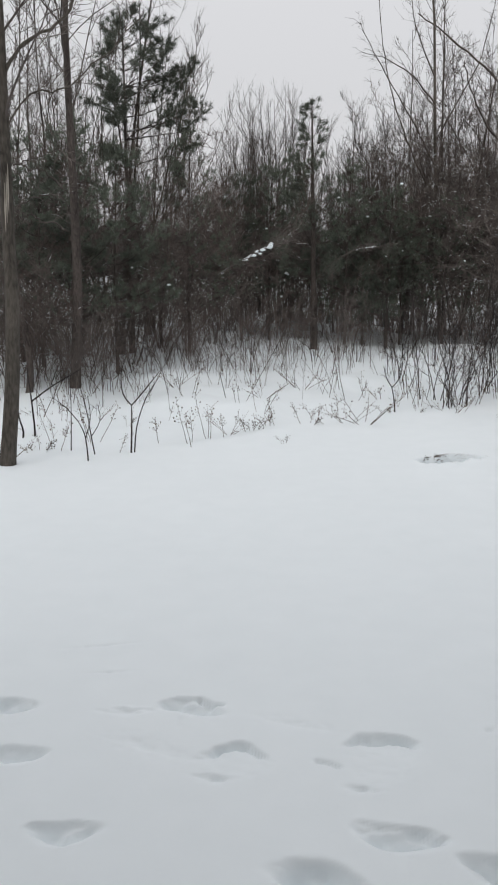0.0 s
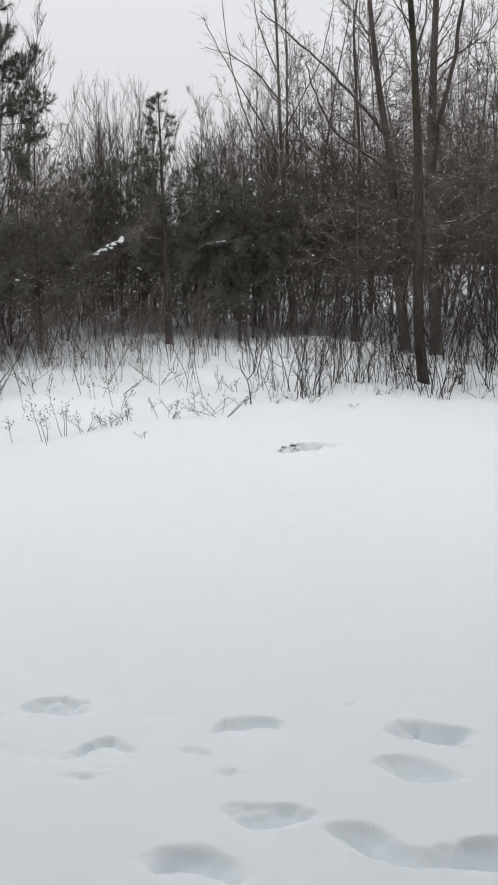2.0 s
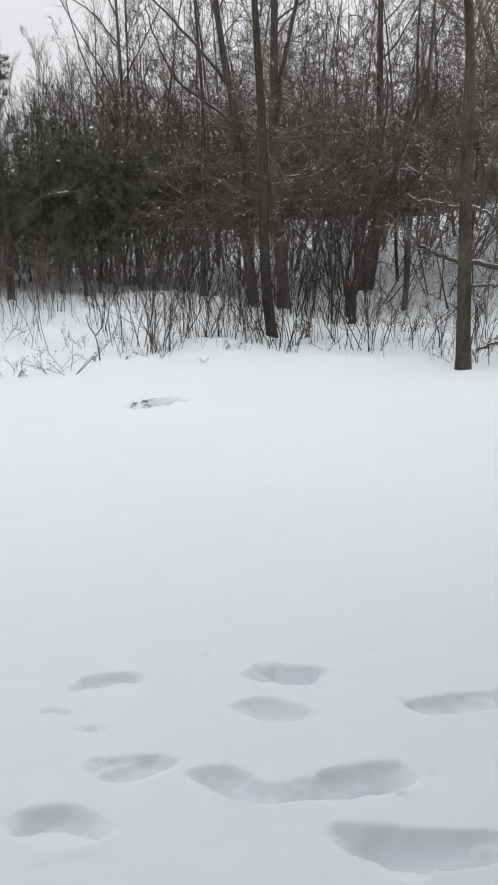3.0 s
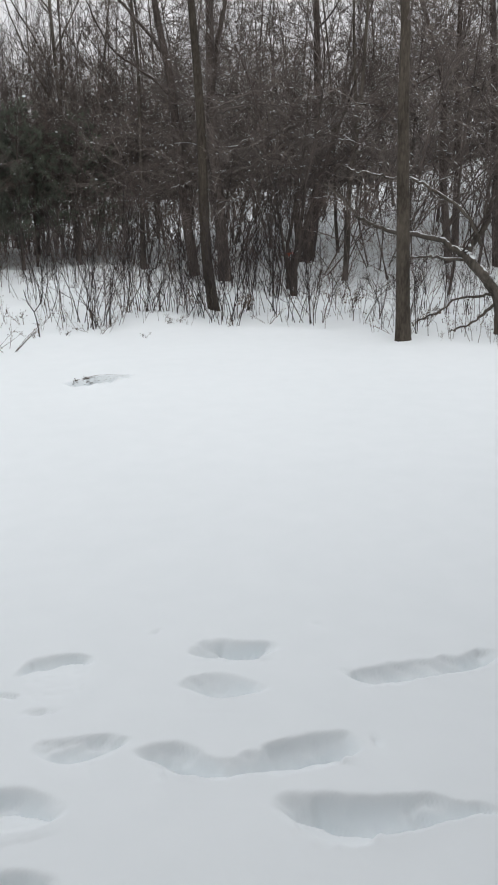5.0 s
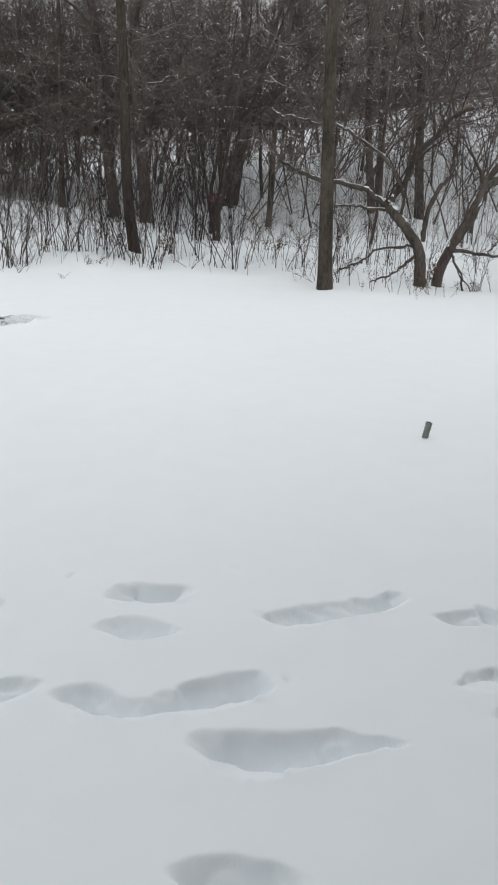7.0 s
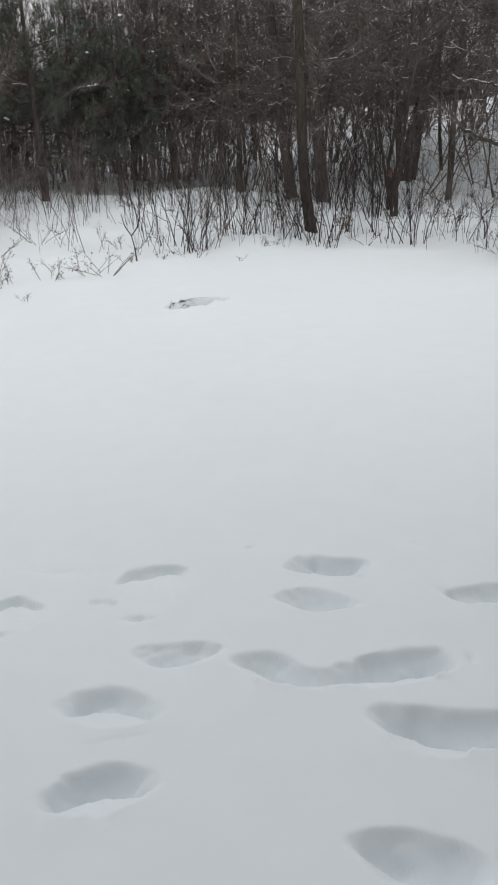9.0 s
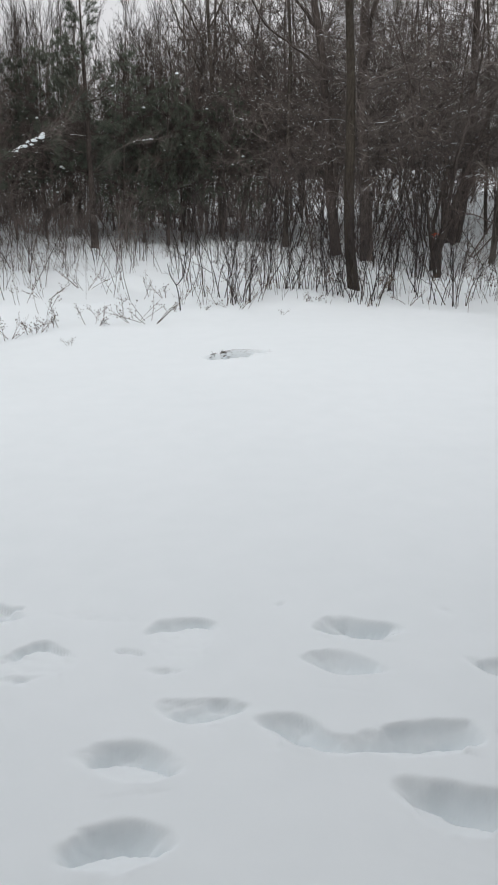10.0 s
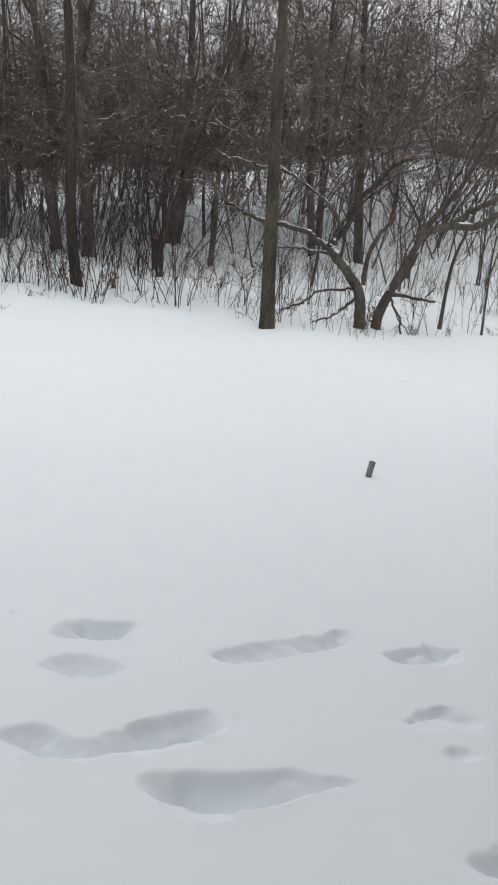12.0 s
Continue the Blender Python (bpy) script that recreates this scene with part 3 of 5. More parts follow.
# the trees that stand at the edge
t0, _, _ = wood_tree(-3.59, 12.44, [(0.12, 1.08), (0.19, 2.22), (0.20, 3.64), (0.21, 5.0), (0.22, 6.44)], 0.118, 10.5,
                     "slender grey-brown bare tree with a scarred trunk in the snow", first=0.42, limbs=13, reach=2.8)
scar = Geo()
for k in range(3):
    at = Vector((0.185 + 0.026 * k, -0.064 + 0.006 * k, 3.45 + 0.13 * k))
    scar.tube([at, at + Vector((0.008, -0.006, 0.3)), at + Vector((0.016, 0.002, 0.66))], [0.003, 0.013, 0.003], 5)
part("scar", scar, PALE, t0, "pale bare wood where bark is gone")
for line, r0, r1, n in (([(0.21, 6.55), (0.36, 6.78), (0.55, 6.95), (0.95, 7.12), (1.5, 7.3), (2.2, 7.7)], 0.036, 0.012, 26),
                        ([(0.2, 5.45), (0.45, 5.9), (0.98, 6.27), (1.4, 6.76), (1.75, 7.2), (2.1, 7.9)], 0.030, 0.010, 30),
                        ([(0.2, 4.78), (0.56, 5.28), (1.1, 5.45), (1.7, 5.98), (2.2, 6.5)], 0.017, 0.006, 22),
                        ([(0.2, 4.5), (-0.2, 5.0), (-0.45, 5.5), (-0.6, 6.3)], 0.024, 0.008, 18)):
    own_limb(t0, -3.59, 12.44, line, r0, r1, twig_count=n, twig_len=0.9)
wood_tree(-3.86, 18.95, [(0.14, 2.34), (0.12, 4.69), (0.09, 6.93), (0.10, 8.02)], 0.115, 12.5, "straight dark bare tree among the brush", first=0.45, limbs=15, reach=3.2, bark=BARK_DARK)
wood_tree(-4.76, 18.49, [(0.01, 1.16), (-0.5, 4.5), (-1.3, 8.5)], 0.075, 11, "thin leaning bare tree among the brush", first=0.35, limbs=14, reach=2.4, bark=BARK_DARK)
wood_tree(-3.75, 25.6, [(0.1, 2.0), (0.4, 5.6), (1.1, 10.0)], 0.07, 11, "thin leaning bare tree among the brush", first=0.35, limbs=13, reach=2.4, bark=BARK_DARK)
young, _, _ = wood_tree(7.10, 32.05, [(-0.26, 3.9), (-0.42, 6.1), (-0.62, 10.4), (-0.69, 11.5)], 0.088, 16, "young bare tree with long rising branches", first=0.38, limbs=11, reach=2.8, spread=0.75, dense=0.5)
for line in ([(-0.47, 6.3), (-1.17, 7.6), (-1.95, 8.9), (-2.73, 10.2), (-3.25, 11.2)], [(-0.36, 5.0), (-1.3, 6.8), (-2.0, 8.6), (-2.4, 10.4), (-2.6, 12.3)], [(-0.55, 8.4), (-1.3, 9.3), (-2.2, 9.9), (-3.1, 10.2)],
             [(-0.45, 7.1), (0.26, 8.4), (1.0, 9.9), (1.4, 11.8)], [(-0.58, 9.3), (-1.17, 10.6), (-1.56, 12.3)]):
    own_limb(young, 7.10, 32.05, line, 0.034, 0.010, twig_count=16, twig_len=1.1, twig=TWIG_DARK)
wood_tree(7.50, 19.32, [(-0.19, 1.61), (-0.27, 4.43), (-0.44, 6.85), (-0.54, 8.01)], 0.135, 12.5, "grey bare tree leaning over the snow's edge", first=0.5, limbs=13, reach=2.8, bark=BARK_OLIVE)
ta2, _, _ = wood_tree(9.29, 25.61, [(-0.33, 2.51), (-0.61, 5.49), (-0.97, 7.40), (-1.27, 9.40)], 0.16, 14, "dark bare tree with one long slanting limb", first=0.5, limbs=15, reach=3.2, bark=BARK_DARK)
own_limb(ta2, 9.29, 25.61, [(-0.7, 6.2), (-1.5, 7.2), (-2.6, 8.35), (-3.8, 9.4), (-4.6, 10.0)], 0.05, 0.016, bark=BARK_DARK, twig_count=30, twig_len=1.4)
own_limb(ta2, 9.29, 25.61, [(-0.6, 5.2), (-1.3, 5.8), (-2.3, 6.5), (-2.9, 7.6), (-3.2, 8.6)], 0.045, 0.015, bark=BARK_DARK, twig_count=24, twig_len=1.2)
ta3, _, _ = wood_tree(9.50, 23.54, [(-0.21, 2.42), (-0.37, 4.58), (-0.39, 6.82), (-0.40, 8.96)], 0.18, 14, "forked dark bare tree in the brush", first=0.52, limbs=14, reach=3.0, bark=BARK_DARK)
own_limb(ta3, 9.50, 23.54, [(-0.38, 5.2), (-0.2, 6.4), (0.05, 7.6), (0.3, 9.4), (0.45, 11.0)], 0.09, 0.03, bark=BARK_DARK, twig_count=24, twig_len=1.4)


def clump(x, y, label, stems, spread, radius, height):
    """A many-stemmed tree: thin trunks that part from one foot and lose themselves in twigs."""
    ob, base = tree_base("bare_tree", x, y, label, group="trees at the edge of the woods")
    h = Vector((x, y, 0)).normalized()
    right = Vector((h.y, -h.x, 0))
    for k in range(stems):
        lean = spread * (2 * (k + 0.5) / stems - 1) + random.gauss(0, 0.04)
        p = right * lean * 0.45 + h * random.gauss(0, 0.10) - Vector((0, 0, 0.05))
        path = bough(p, right * lean + h * random.gauss(0, 0.15) + Vector((0, 0, 1)), height * random.uniform(0.6, 1.0), 9, 0.11, 0.02)
        r = radius * random.uniform(0.65, 1.15)
        radii = [r * (1.12 if j == 0 else 1 - 0.09 * j) for j in range(10)]
        t = Geo()
        t.tube(path, radii, 7)
        trunk = part("trunk", t, BARK_DARK, ob)
        tagged(part("crown", joined(bare_crown(path, radii, 0.40, 9, 2.0, spread=0.95, lift=0.0, dense=1.0, least=0.005, snow=0.15)), TWIG_DARK, trunk, "fine bare twigs"), kind="stuff")
    ob.matrix_world = Matrix.Translation(base)
    return ob


clump(10.20, 20.45, "dark many-stemmed bare tree in the brush", 3, 0.10, 0.050, 7.0)
ribboned = clump(10.70, 21.79, "dark bare tree in a clump with a ribbon round it", 3, 0.15, 0.075, 8.5)
tie = Geo()
loop = [Vector((0.128 * math.cos(k * 0.5236), 0.128 * math.sin(k * 0.5236), 0.98 + 0.02 * math.sin(k * 1.7))) for k in range(13)]
tie.tube(loop, [0.007] * 13, 4)
tie.tube([Vector((-0.05, -0.12, 0.98)), Vector((-0.10, -0.16, 0.95)), Vector((-0.14, -0.17, 0.88))], [0.012, 0.014, 0.006], 4)
part("ribbon", tie, RIBBON, ribboned, "faded orange-red marking ribbon")
wood_tree(12.82, 24.79, [(0.24, 2.43), (0.15, 6.21), (0.04, 9.32)], 0.15, 13.5, "dark bare tree in a clump", first=0.4, limbs=15, reach=3.0, bark=BARK_DARK)
clump(12.46, 24.39, "dark leaning many-stemmed bare tree", 3, 0.22, 0.09, 11.0)
wood_tree(13.26, 23.17, [(0.02, 1.82), (0.15, 4.52)], 0.075, 11, "thin bare tree in the brush", first=0.3, limbs=14, reach=2.4)
wood_tree(8.36, 28.04, [(0.03, 4.74), (0.0, 6.65), (-0.23, 9.81)], 0.085, 13, "thin bare tree deep in the brush", first=0.35, limbs=14, reach=2.8)
wood_tree(9.46, 14.14, [(-0.10, 2.03), (-0.21, 4.55), (-0.25, 5.96)], 0.145, 11.5, "straight olive-grey bare tree at the lawn's edge", first=0.55, limbs=12, reach=2.6, bark=BARK_OLIVE)
wood_tree(16.09, 21.86, [(-0.35, 2.81), (-0.48, 5.18), (-1.22, 7.37)], 0.12, 12.5, "dark bare tree bending above", first=0.4, limbs=14, reach=2.8, bark=BARK_DARK)
wood_tree(17.13, 23.03, [(-0.07, 2.30), (-0.23, 5.31)], 0.12, 12.5, "dark bare tree in the brush", first=0.4, limbs=14, reach=2.8, bark=BARK_DARK)
wood_tree(16.98, 20.71, [(-0.24, 2.46), (-0.48, 5.25), (-0.71, 7.45)], 0.14, 13.5, "dark bare tree behind the crooked one", first=0.42, limbs=16, reach=3.4, bark=BARK_DARK)
wood_tree(12.72, 22.25, [(0.05, 1.13), (0.06, 2.70), (0.3, 5.0)], 0.085, 11, "thin bare tree in the brush", first=0.3, limbs=14, reach=2.4)
wood_tree(13.80, 13.76, [(0.06, 1.39), (0.29, 2.25), (0.6, 3.4)], 0.045, 5.0, "thin leaning bare sapling in the snow", first=0.35, limbs=9, reach=1.3, group="saplings", name="sapling")
wood_tree(14.31, 12.98, [(-0.03, 0.95), (-0.02, 2.14)], 0.028, 3.6, "thin bare sapling in the snow", first=0.3, limbs=8, reach=1.0, group="saplings", name="sapling")

random.seed(71)
for ob in [o for o in scene.objects if o.name.startswith("bare_tree") and o.parent is None]:
    x, y = ob.location.x, ob.location.y
    if y < 16:
        continue
    if x > 5:
        low_limbs(ob, x, y, 4, 2.4, 5.2, 2.4)
    else:
        low_limbs(ob, x, y, 2, 2.8, 5.0, 1.9)

# the crooked tree: a low bent trunk with long snowy limbs
CX, CY = 11.57, 13.82
crooked, base = tree_base("crooked_tree", CX, CY, "low crooked bare tree with snow along its limbs", group="crooked trees")
own_limb(crooked, CX, CY, [(-0.01, 0.0), (-0.04, 0.42), (-0.10, 0.75), (-0.25, 1.02), (-0.5, 1.31), (-0.79, 1.57), (-0.92, 1.65)], 0.128, 0.085, twig_count=6, snow=0.9, name="trunk")
own_limb(crooked, CX, CY, [(-0.88, 1.63), (-0.66, 1.86), (-0.47, 2.21), (-0.40, 2.55), (-0.09, 2.85), (0.29, 3.31), (0.65, 3.5)], 0.075, 0.035, twig_count=30, snow=0.5, depth=0.5)
own_limb(crooked, CX, CY, [(-0.83, 1.59), (-1.08, 1.77), (-1.36, 1.94), (-1.83, 2.01), (-2.18, 2.06), (-2.55, 2.17), (-2.85, 2.33), (-3.17, 2.69), (-3.55, 2.99)], 0.062, 0.018, twig_count=44, snow=0.85, depth=-0.9)
own_limb(crooked, CX, CY, [(-0.68, 1.56), (-1.2, 1.56), (-1.55, 1.59), (-2.14, 1.61)], 0.035, 0.016, twig_count=18, snow=0.75, depth=-0.9)
own_limb(crooked, CX, CY, [(-0.51, 1.82), (-0.61, 2.03), (-0.83, 2.4), (-1.21, 2.7), (-1.7, 2.98), (-2.05, 3.10), (-2.4, 3.09), (-2.75, 3.20), (-3.0, 3.22), (-3.25, 3.34)], 0.036, 0.016, twig_count=44, snow=0.9, depth=-0.7)
own_limb(crooked, CX, CY, [(-0.07, 0.86), (-0.42, 0.84), (-0.88, 0.75), (-1.21, 0.54), (-1.66, 0.3)], 0.032, 0.012, twig_count=12, twig_len=0.5, snow=0.3, depth=-0.5)
own_limb(crooked, CX, CY, [(-0.11, 0.72), (-0.37, 0.46), (-0.7, 0.22), (-0.99, 0.12)], 0.036, 0.014, twig_count=8, twig_len=0.4, snow=0.3, depth=-0.4)
own_limb(crooked, CX, CY, [(-0.05, 0.95), (-0.03, 1.41), (0.14, 1.94), (0.33, 2.18), (0.39, 2.57), (0.40, 2.89)], 0.055, 0.03, bark=BARK_DARK, twig_count=24, snow=0.3, depth=0.4)
CROWN = ((-0.9, 1.65), (-0.5, 2.2), (-0.4, 2.55), (0.0, 2.9), (0.38, 2.6), (-1.3, 1.95), (-1.8, 2.98))


def fine_limbs(ob, x, y, starts, count):
    """Thin arching limbs out of a low crown, touched with snow."""
    for k in range(count):
        u, w = starts[k % len(starts)]
        side = random.uniform(-1.2, 1.2)
        L = random.uniform(1.0, 2.6)
        line = [(u, w), (u + side * L * 0.25, w + L * 0.42), (u + side * L * 0.6, w + L * 0.75), (u + side * L, w + L * random.uniform(0.8, 1.05))]
        own_limb(ob, x, y, line, random.uniform(0.013, 0.024), 0.005, bark=BARK_DARK, twig_count=24, twig_len=0.5, snow=random.uniform(0.15, 0.45), depth=random.uniform(-0.8, 0.9), twig=TWIG_DARK)


fine_limbs(crooked, CX, CY, CROWN, 15)
crooked.matrix_world = Matrix.Translation(base)
split = Geo()
for along, up in ((0.30, 0.10), (0.26, 0.05), (0.20, 0.08), (0.10, -0.22)):
    a = Vector((0.56, 0.15, 3.48)) + jitter(0.01)
    way = Vector((0.77 * along, -0.64 * along, up))
    split.tube([a, a + way * 0.5 + jitter(0.012), a + way], [0.014, 0.013, 0.003], 4)
ob = part("broken_end", split, SPLIT, crooked, "pale orange splintered wood")
SQUARE = Vector((CY, -CX, 0)).normalized()
for u, w, size in ((-0.95, 1.69, 0.055), (-0.78, 1.63, 0.04), (-0.30, 1.20, 0.03)):
    drift = Geo()
    for _ in range(4):
        drift.lump(SQUARE * (u + random.gauss(0, size * 0.8)) + Vector((0, -0.05, w + 0.02)) + jitter(0.015), size * random.uniform(0.6, 1.1), 0.55)
    part("snow", drift, SNOW, crooked, "white snow caught on the bend")

DX, DY = 12.08, 13.86
crooked, base = tree_base("crooked_tree", DX, DY, "dark slanting trunk with snow caught in its fork", group="crooked trees")
own_limb(crooked, DX, DY, [(-0.04, 0.0), (0.0, 0.37), (0.11, 0.68), (0.29, 1.11), (0.55, 1.71), (0.72, 2.18), (1.0, 2.6), (1.27, 3.0), (1.64, 3.79), (1.9, 4.8)], 0.118, 0.03, bark=BARK_DARK, twig_count=30, snow=0.35, name="trunk")
own_limb(crooked, DX, DY, [(0.10, 0.7), (0.40, 1.18), (0.62, 1.66), (0.70, 2.07)], 0.07, 0.05, bark=BARK_DARK, twig_count=8, snow=0.5, depth=0.35)
own_limb(crooked, DX, DY, [(0.10, 0.74), (0.51, 0.79), (0.81, 0.73), (1.10, 0.75)], 0.042, 0.024, bark=BARK_DARK, twig_count=8, twig_len=0.4, snow=0.4, depth=-0.3)
own_limb(crooked, DX, DY, [(0.86, 0.74), (0.98, 0.89), (1.06, 1.04)], 0.02, 0.01, bark=BARK_DARK, twig_count=3, twig_len=0.3, depth=-0.3)
own_limb(crooked, DX, DY, [(0.12, 0.72), (0.38, 0.41), (0.51, 0.0)], 0.028, 0.02, bark=BARK_DARK, twig_count=4, twig_len=0.4, depth=-0.4)
own_limb(crooked, DX, DY, [(0.12, 0.72), (0.40, 0.36), (0.69, -0.03)], 0.018, 0.01, bark=BARK_DARK, twig_count=4, twig_len=0.4, depth=-0.5)
own_limb(crooked, DX, DY, [(0.66, 2.1), (1.11, 2.24), (1.26, 2.32), (1.61, 2.6), (2.03, 2.91), (2.68, 3.45), (3.6, 3.9)], 0.085, 0.05, twig_count=44, snow=0.22, depth=0.2)
own_limb(crooked, DX, DY, [(1.20, 2.27), (1.77, 2.33), (2.08, 2.58), (2.77, 2.92), (3.6, 3.2)], 0.075, 0.05, twig_count=34, snow=0.22, depth=-0.3)
ACROSS = Vector((DY, -DX, 0)).normalized()
drift = Geo()
for _ in range(6):
    drift.lump(ACROSS * (0.08 + random.gauss(0, 0.04)) + Vector((0, -0.08, 0.88)) + jitter(0.03), random.uniform(0.03, 0.055), 0.9)
drift.tube([ACROSS * (0.22 + 0.053 * k) + Vector((0, -0.05, 1.02 + 0.105 * k)) + jitter(0.012) for k in range(9)], [0.006 if k in (0, 8) else random.uniform(0.010, 0.028) for k in range(9)], 5)
part("snow", drift, SNOW, crooked, "white snow caught in the fork")
fine_limbs(crooked, DX, DY, ((0.7, 2.1), (1.0, 2.6), (1.3, 3.0), (1.1, 2.25), (1.65, 2.6), (2.2, 3.0), (0.6, 1.7)), 14)
crooked.matrix_world = Matrix.Translation(base)


# ---- pines ----
def tuft(geo, c, d, size, count, w=0.006):
    """A round brush of needles at the end of a shoot."""
    for _ in range(count):
        e = side_way(d, random.uniform(0.0, 1.75))
        p = c - d * random.uniform(0, size * 0.5)
        geo.blade(p, p + e * size * random.uniform(0.75, 1.1), w)


def pine(x, y, line, radius, label, bare, whorls, reach, shape, one_side=0.0, rise=0.15, lift=0.07, needles=30, size=0.16, w=0.0055, snow_count=0.0, inner=0.4, ball=0):
    """A pine: whorls of upcurved boughs from the bare share of its trunk up, as long as shape gives by height, brushes of needles on their outer parts."""
    ob, base = tree_base("pine_tree", x, y, label, group="pines")
    h = Vector((x, y, 0)).normalized()
    right = Vector((h.y, -h.x, 0))
    path = smooth_path([Vector((0, 0, 0))] + [right * u + Vector((0, 0, v)) for u, v in line], 5)
    top = path[-1].z
    radii = [max(0.012, radius * (1 - 0.88 * p.z / top)) for p in path]
    t, l, nd, clumps = Geo(), Geo(), Geo(), []
    t.tube(path, radii, 8)
    n = len(path) - 1
    heights, lengths = zip(*shape)
    for k in range(whorls):
        u = bare + (0.96 - bare) * (k + random.uniform(-0.3, 0.3)) / (whorls - 1)
        i = min(int(u * n), n - 1)
        p = path[i].lerp(path[i + 1], u * n - i)
        share = (u - bare) / (1 - bare)
        for b in range(random.choice((4, 5, 6))):
            a = random.uniform(0, 6.283)
            d = Vector((math.cos(a), math.sin(a), 0))
            L = max(0.2, reach * float(np.interp(share, heights, lengths)) * (1 + one_side * d.dot(right)) * random.uniform(0.65, 1.15))
            limb = bough(p, d + Vector((0, 0, rise + 0.35 * share)), L, 5, 0.12, lift)
            r = 0.005 + 0.006 * L
            l.tube(limb, [r, r * 0.85, r * 0.7, r * 0.55, r * 0.4, r * 0.25], 4)
            tuft(nd, limb[-1], (limb[-1] - limb[-2]).normalized(), size * 1.1, needles, w)
            for _ in range(max(2, int(L * 10))):
                v = random.uniform(inner, 1.0)
                j = min(int(v * 5), 4)
                q = limb[j].lerp(limb[j + 1], v * 5 - j)
                e = (side_way((limb[j + 1] - limb[j]).normalized(), random.uniform(0.4, 0.9)) + Vector((0, 0, 0.45))).normalized()
                q2 = q + e * random.uniform(0.12, 0.36)
                l.spike(q, q2, 0.006)
                tuft(nd, q2, e, size, needles, w)
                if random.random() < snow_count:
                    sn = Geo()
                    sn.lump(q2 + Vector((0, 0, 0.03)), random.uniform(0.03, 0.08))
                    clumps.append(sn)
    tuft(nd, path[-1], Vector((0, 0, 1)), size * 1.2, needles * 3 + ball)
    part("trunk", t, BARK_DARK, ob)
    part("bough", l, BARK_DARK, ob)
    tagged(part("foliage", nd, NEEDLE, ob, "dark green needle tufts", smooth=False), kind="stuff")
    for sn in clumps:
        part("snow_clump", sn, SNOW, ob, "white clump of snow")
    ob.matrix_world = Matrix.Translation(base)
    return ob


random.seed(5)
OVAL = ((0.0, 0.75), (0.2, 1.0), (0.5, 0.85), (0.75, 0.55), (1.0, 0.18))
CONE = ((0.0, 1.0), (0.4, 0.85), (0.7, 0.5), (1.0, 0.15))
SPIRE = ((0.0, 1.0), (0.45, 0.95), (0.62, 0.45), (0.8, 0.26), (1.0, 0.10))
pine(-3.36, 24.77, [(0.02, 2.05), (-0.02, 4.96), (-0.03, 7.11), (-0.04, 8.91)], 0.10, "tall pine with an open ragged green crown", 0.52, 13, 1.74, OVAL, one_side=0.42, needles=40, w=0.0050, inner=0.5, size=0.18)
pine(2.11, 27.97, [(-0.08, 3.77), (-0.17, 7.70)], 0.13, "young pine with sparse tufts at its tip", 0.34, 12, 1.5, SPIRE, needles=34, size=0.17, snow_count=0.008, ball=60)
for x, y, tip, stout, low, whorled, out, snowy, text in (
        (0.69, 30.0, 5.7, 0.05, 0.28, 9, 1.9, 0.03, "short dark pine with clumps of snow on its boughs"), (-0.26, 30.0, 5.4, 0.05, 0.30, 9, 1.9, 0.006, ""),
        (-5.0, 20.9, 5.0, 0.05, 0.36, 9, 1.6, 0.006, ""), (-5.9, 22.5, 5.6, 0.08, 0.2, 10, 1.6, 0.006, ""), (-4.15, 20.6, 5.9, 0.05, 0.3, 10, 1.5, 0.006, ""),
        (-1.75, 25.4, 6.3, 0.05, 0.25, 10, 1.6, 0.006, ""), (-3.3, 21.6, 5.2, 0.05, 0.3, 9, 1.5, 0.006, ""), (3.3, 29.8, 5.9, 0.06, 0.25, 9, 1.7, 0.006, ""), (4.75, 30.0, 5.1, 0.07, 0.2, 9, 1.7, 0.006, ""),
        (4.0, 30.6, 4.3, 0.05, 0.22, 8, 1.9, 0.004, ""), (5.4, 31.0, 4.4, 0.05, 0.22, 8, 1.8, 0.004, ""), (6.7, 30.0, 4.8, 0.05, 0.22, 9, 1.9, 0.010, "")):
    pine(x, y, [(0.0, tip * 0.48), (0.1, tip)], stout, text or "short dark green pine in the brush", low, whorled, out, CONE, needles=26, w=0.006, snow_count=snowy, inner=0.25)


# ---- brush: bushes, saplings and the trees behind, built once and copied ----
def bush_template(name, label, stems, height, lean, twig_n, twig_l, mat, group, fine=3, base_spread=0.3, r0=0.011, start=0.3, least=0.005, snow=0.0, wander=0.07, spread=0.95, lift=0.03, kink=0.32):
    ob = tagged(new(name), label, "bush", group)
    for _ in range(stems):
        g = Geo()
        a = random.uniform(0, 6.283)
        rr = base_spread * math.sqrt(random.random())
        p = Vector((math.cos(a) * rr, math.sin(a) * rr, -0.06))
        d = Vector((math.cos(a) * lean * random.random(), math.sin(a) * lean * random.random(), 1))
        H = height * random.uniform(0.45, 1.1)
        stem = bough(p, d, H, 6, wander, 0.02)
        r = r0 * random.uniform(0.5, 1.5)
        g.tube(stem, [r * (1 - 0.13 * k) for k in range(7)], 4)
        twigs_along(g, stem, max(least, r * 0.45), twig_n, twig_l, fine=fine, start=start, lift=lift, spread=spread, snow=snow, even=0.65, wander=kink, broad=0.8)
        part("stem", g, mat, ob)
    return ob


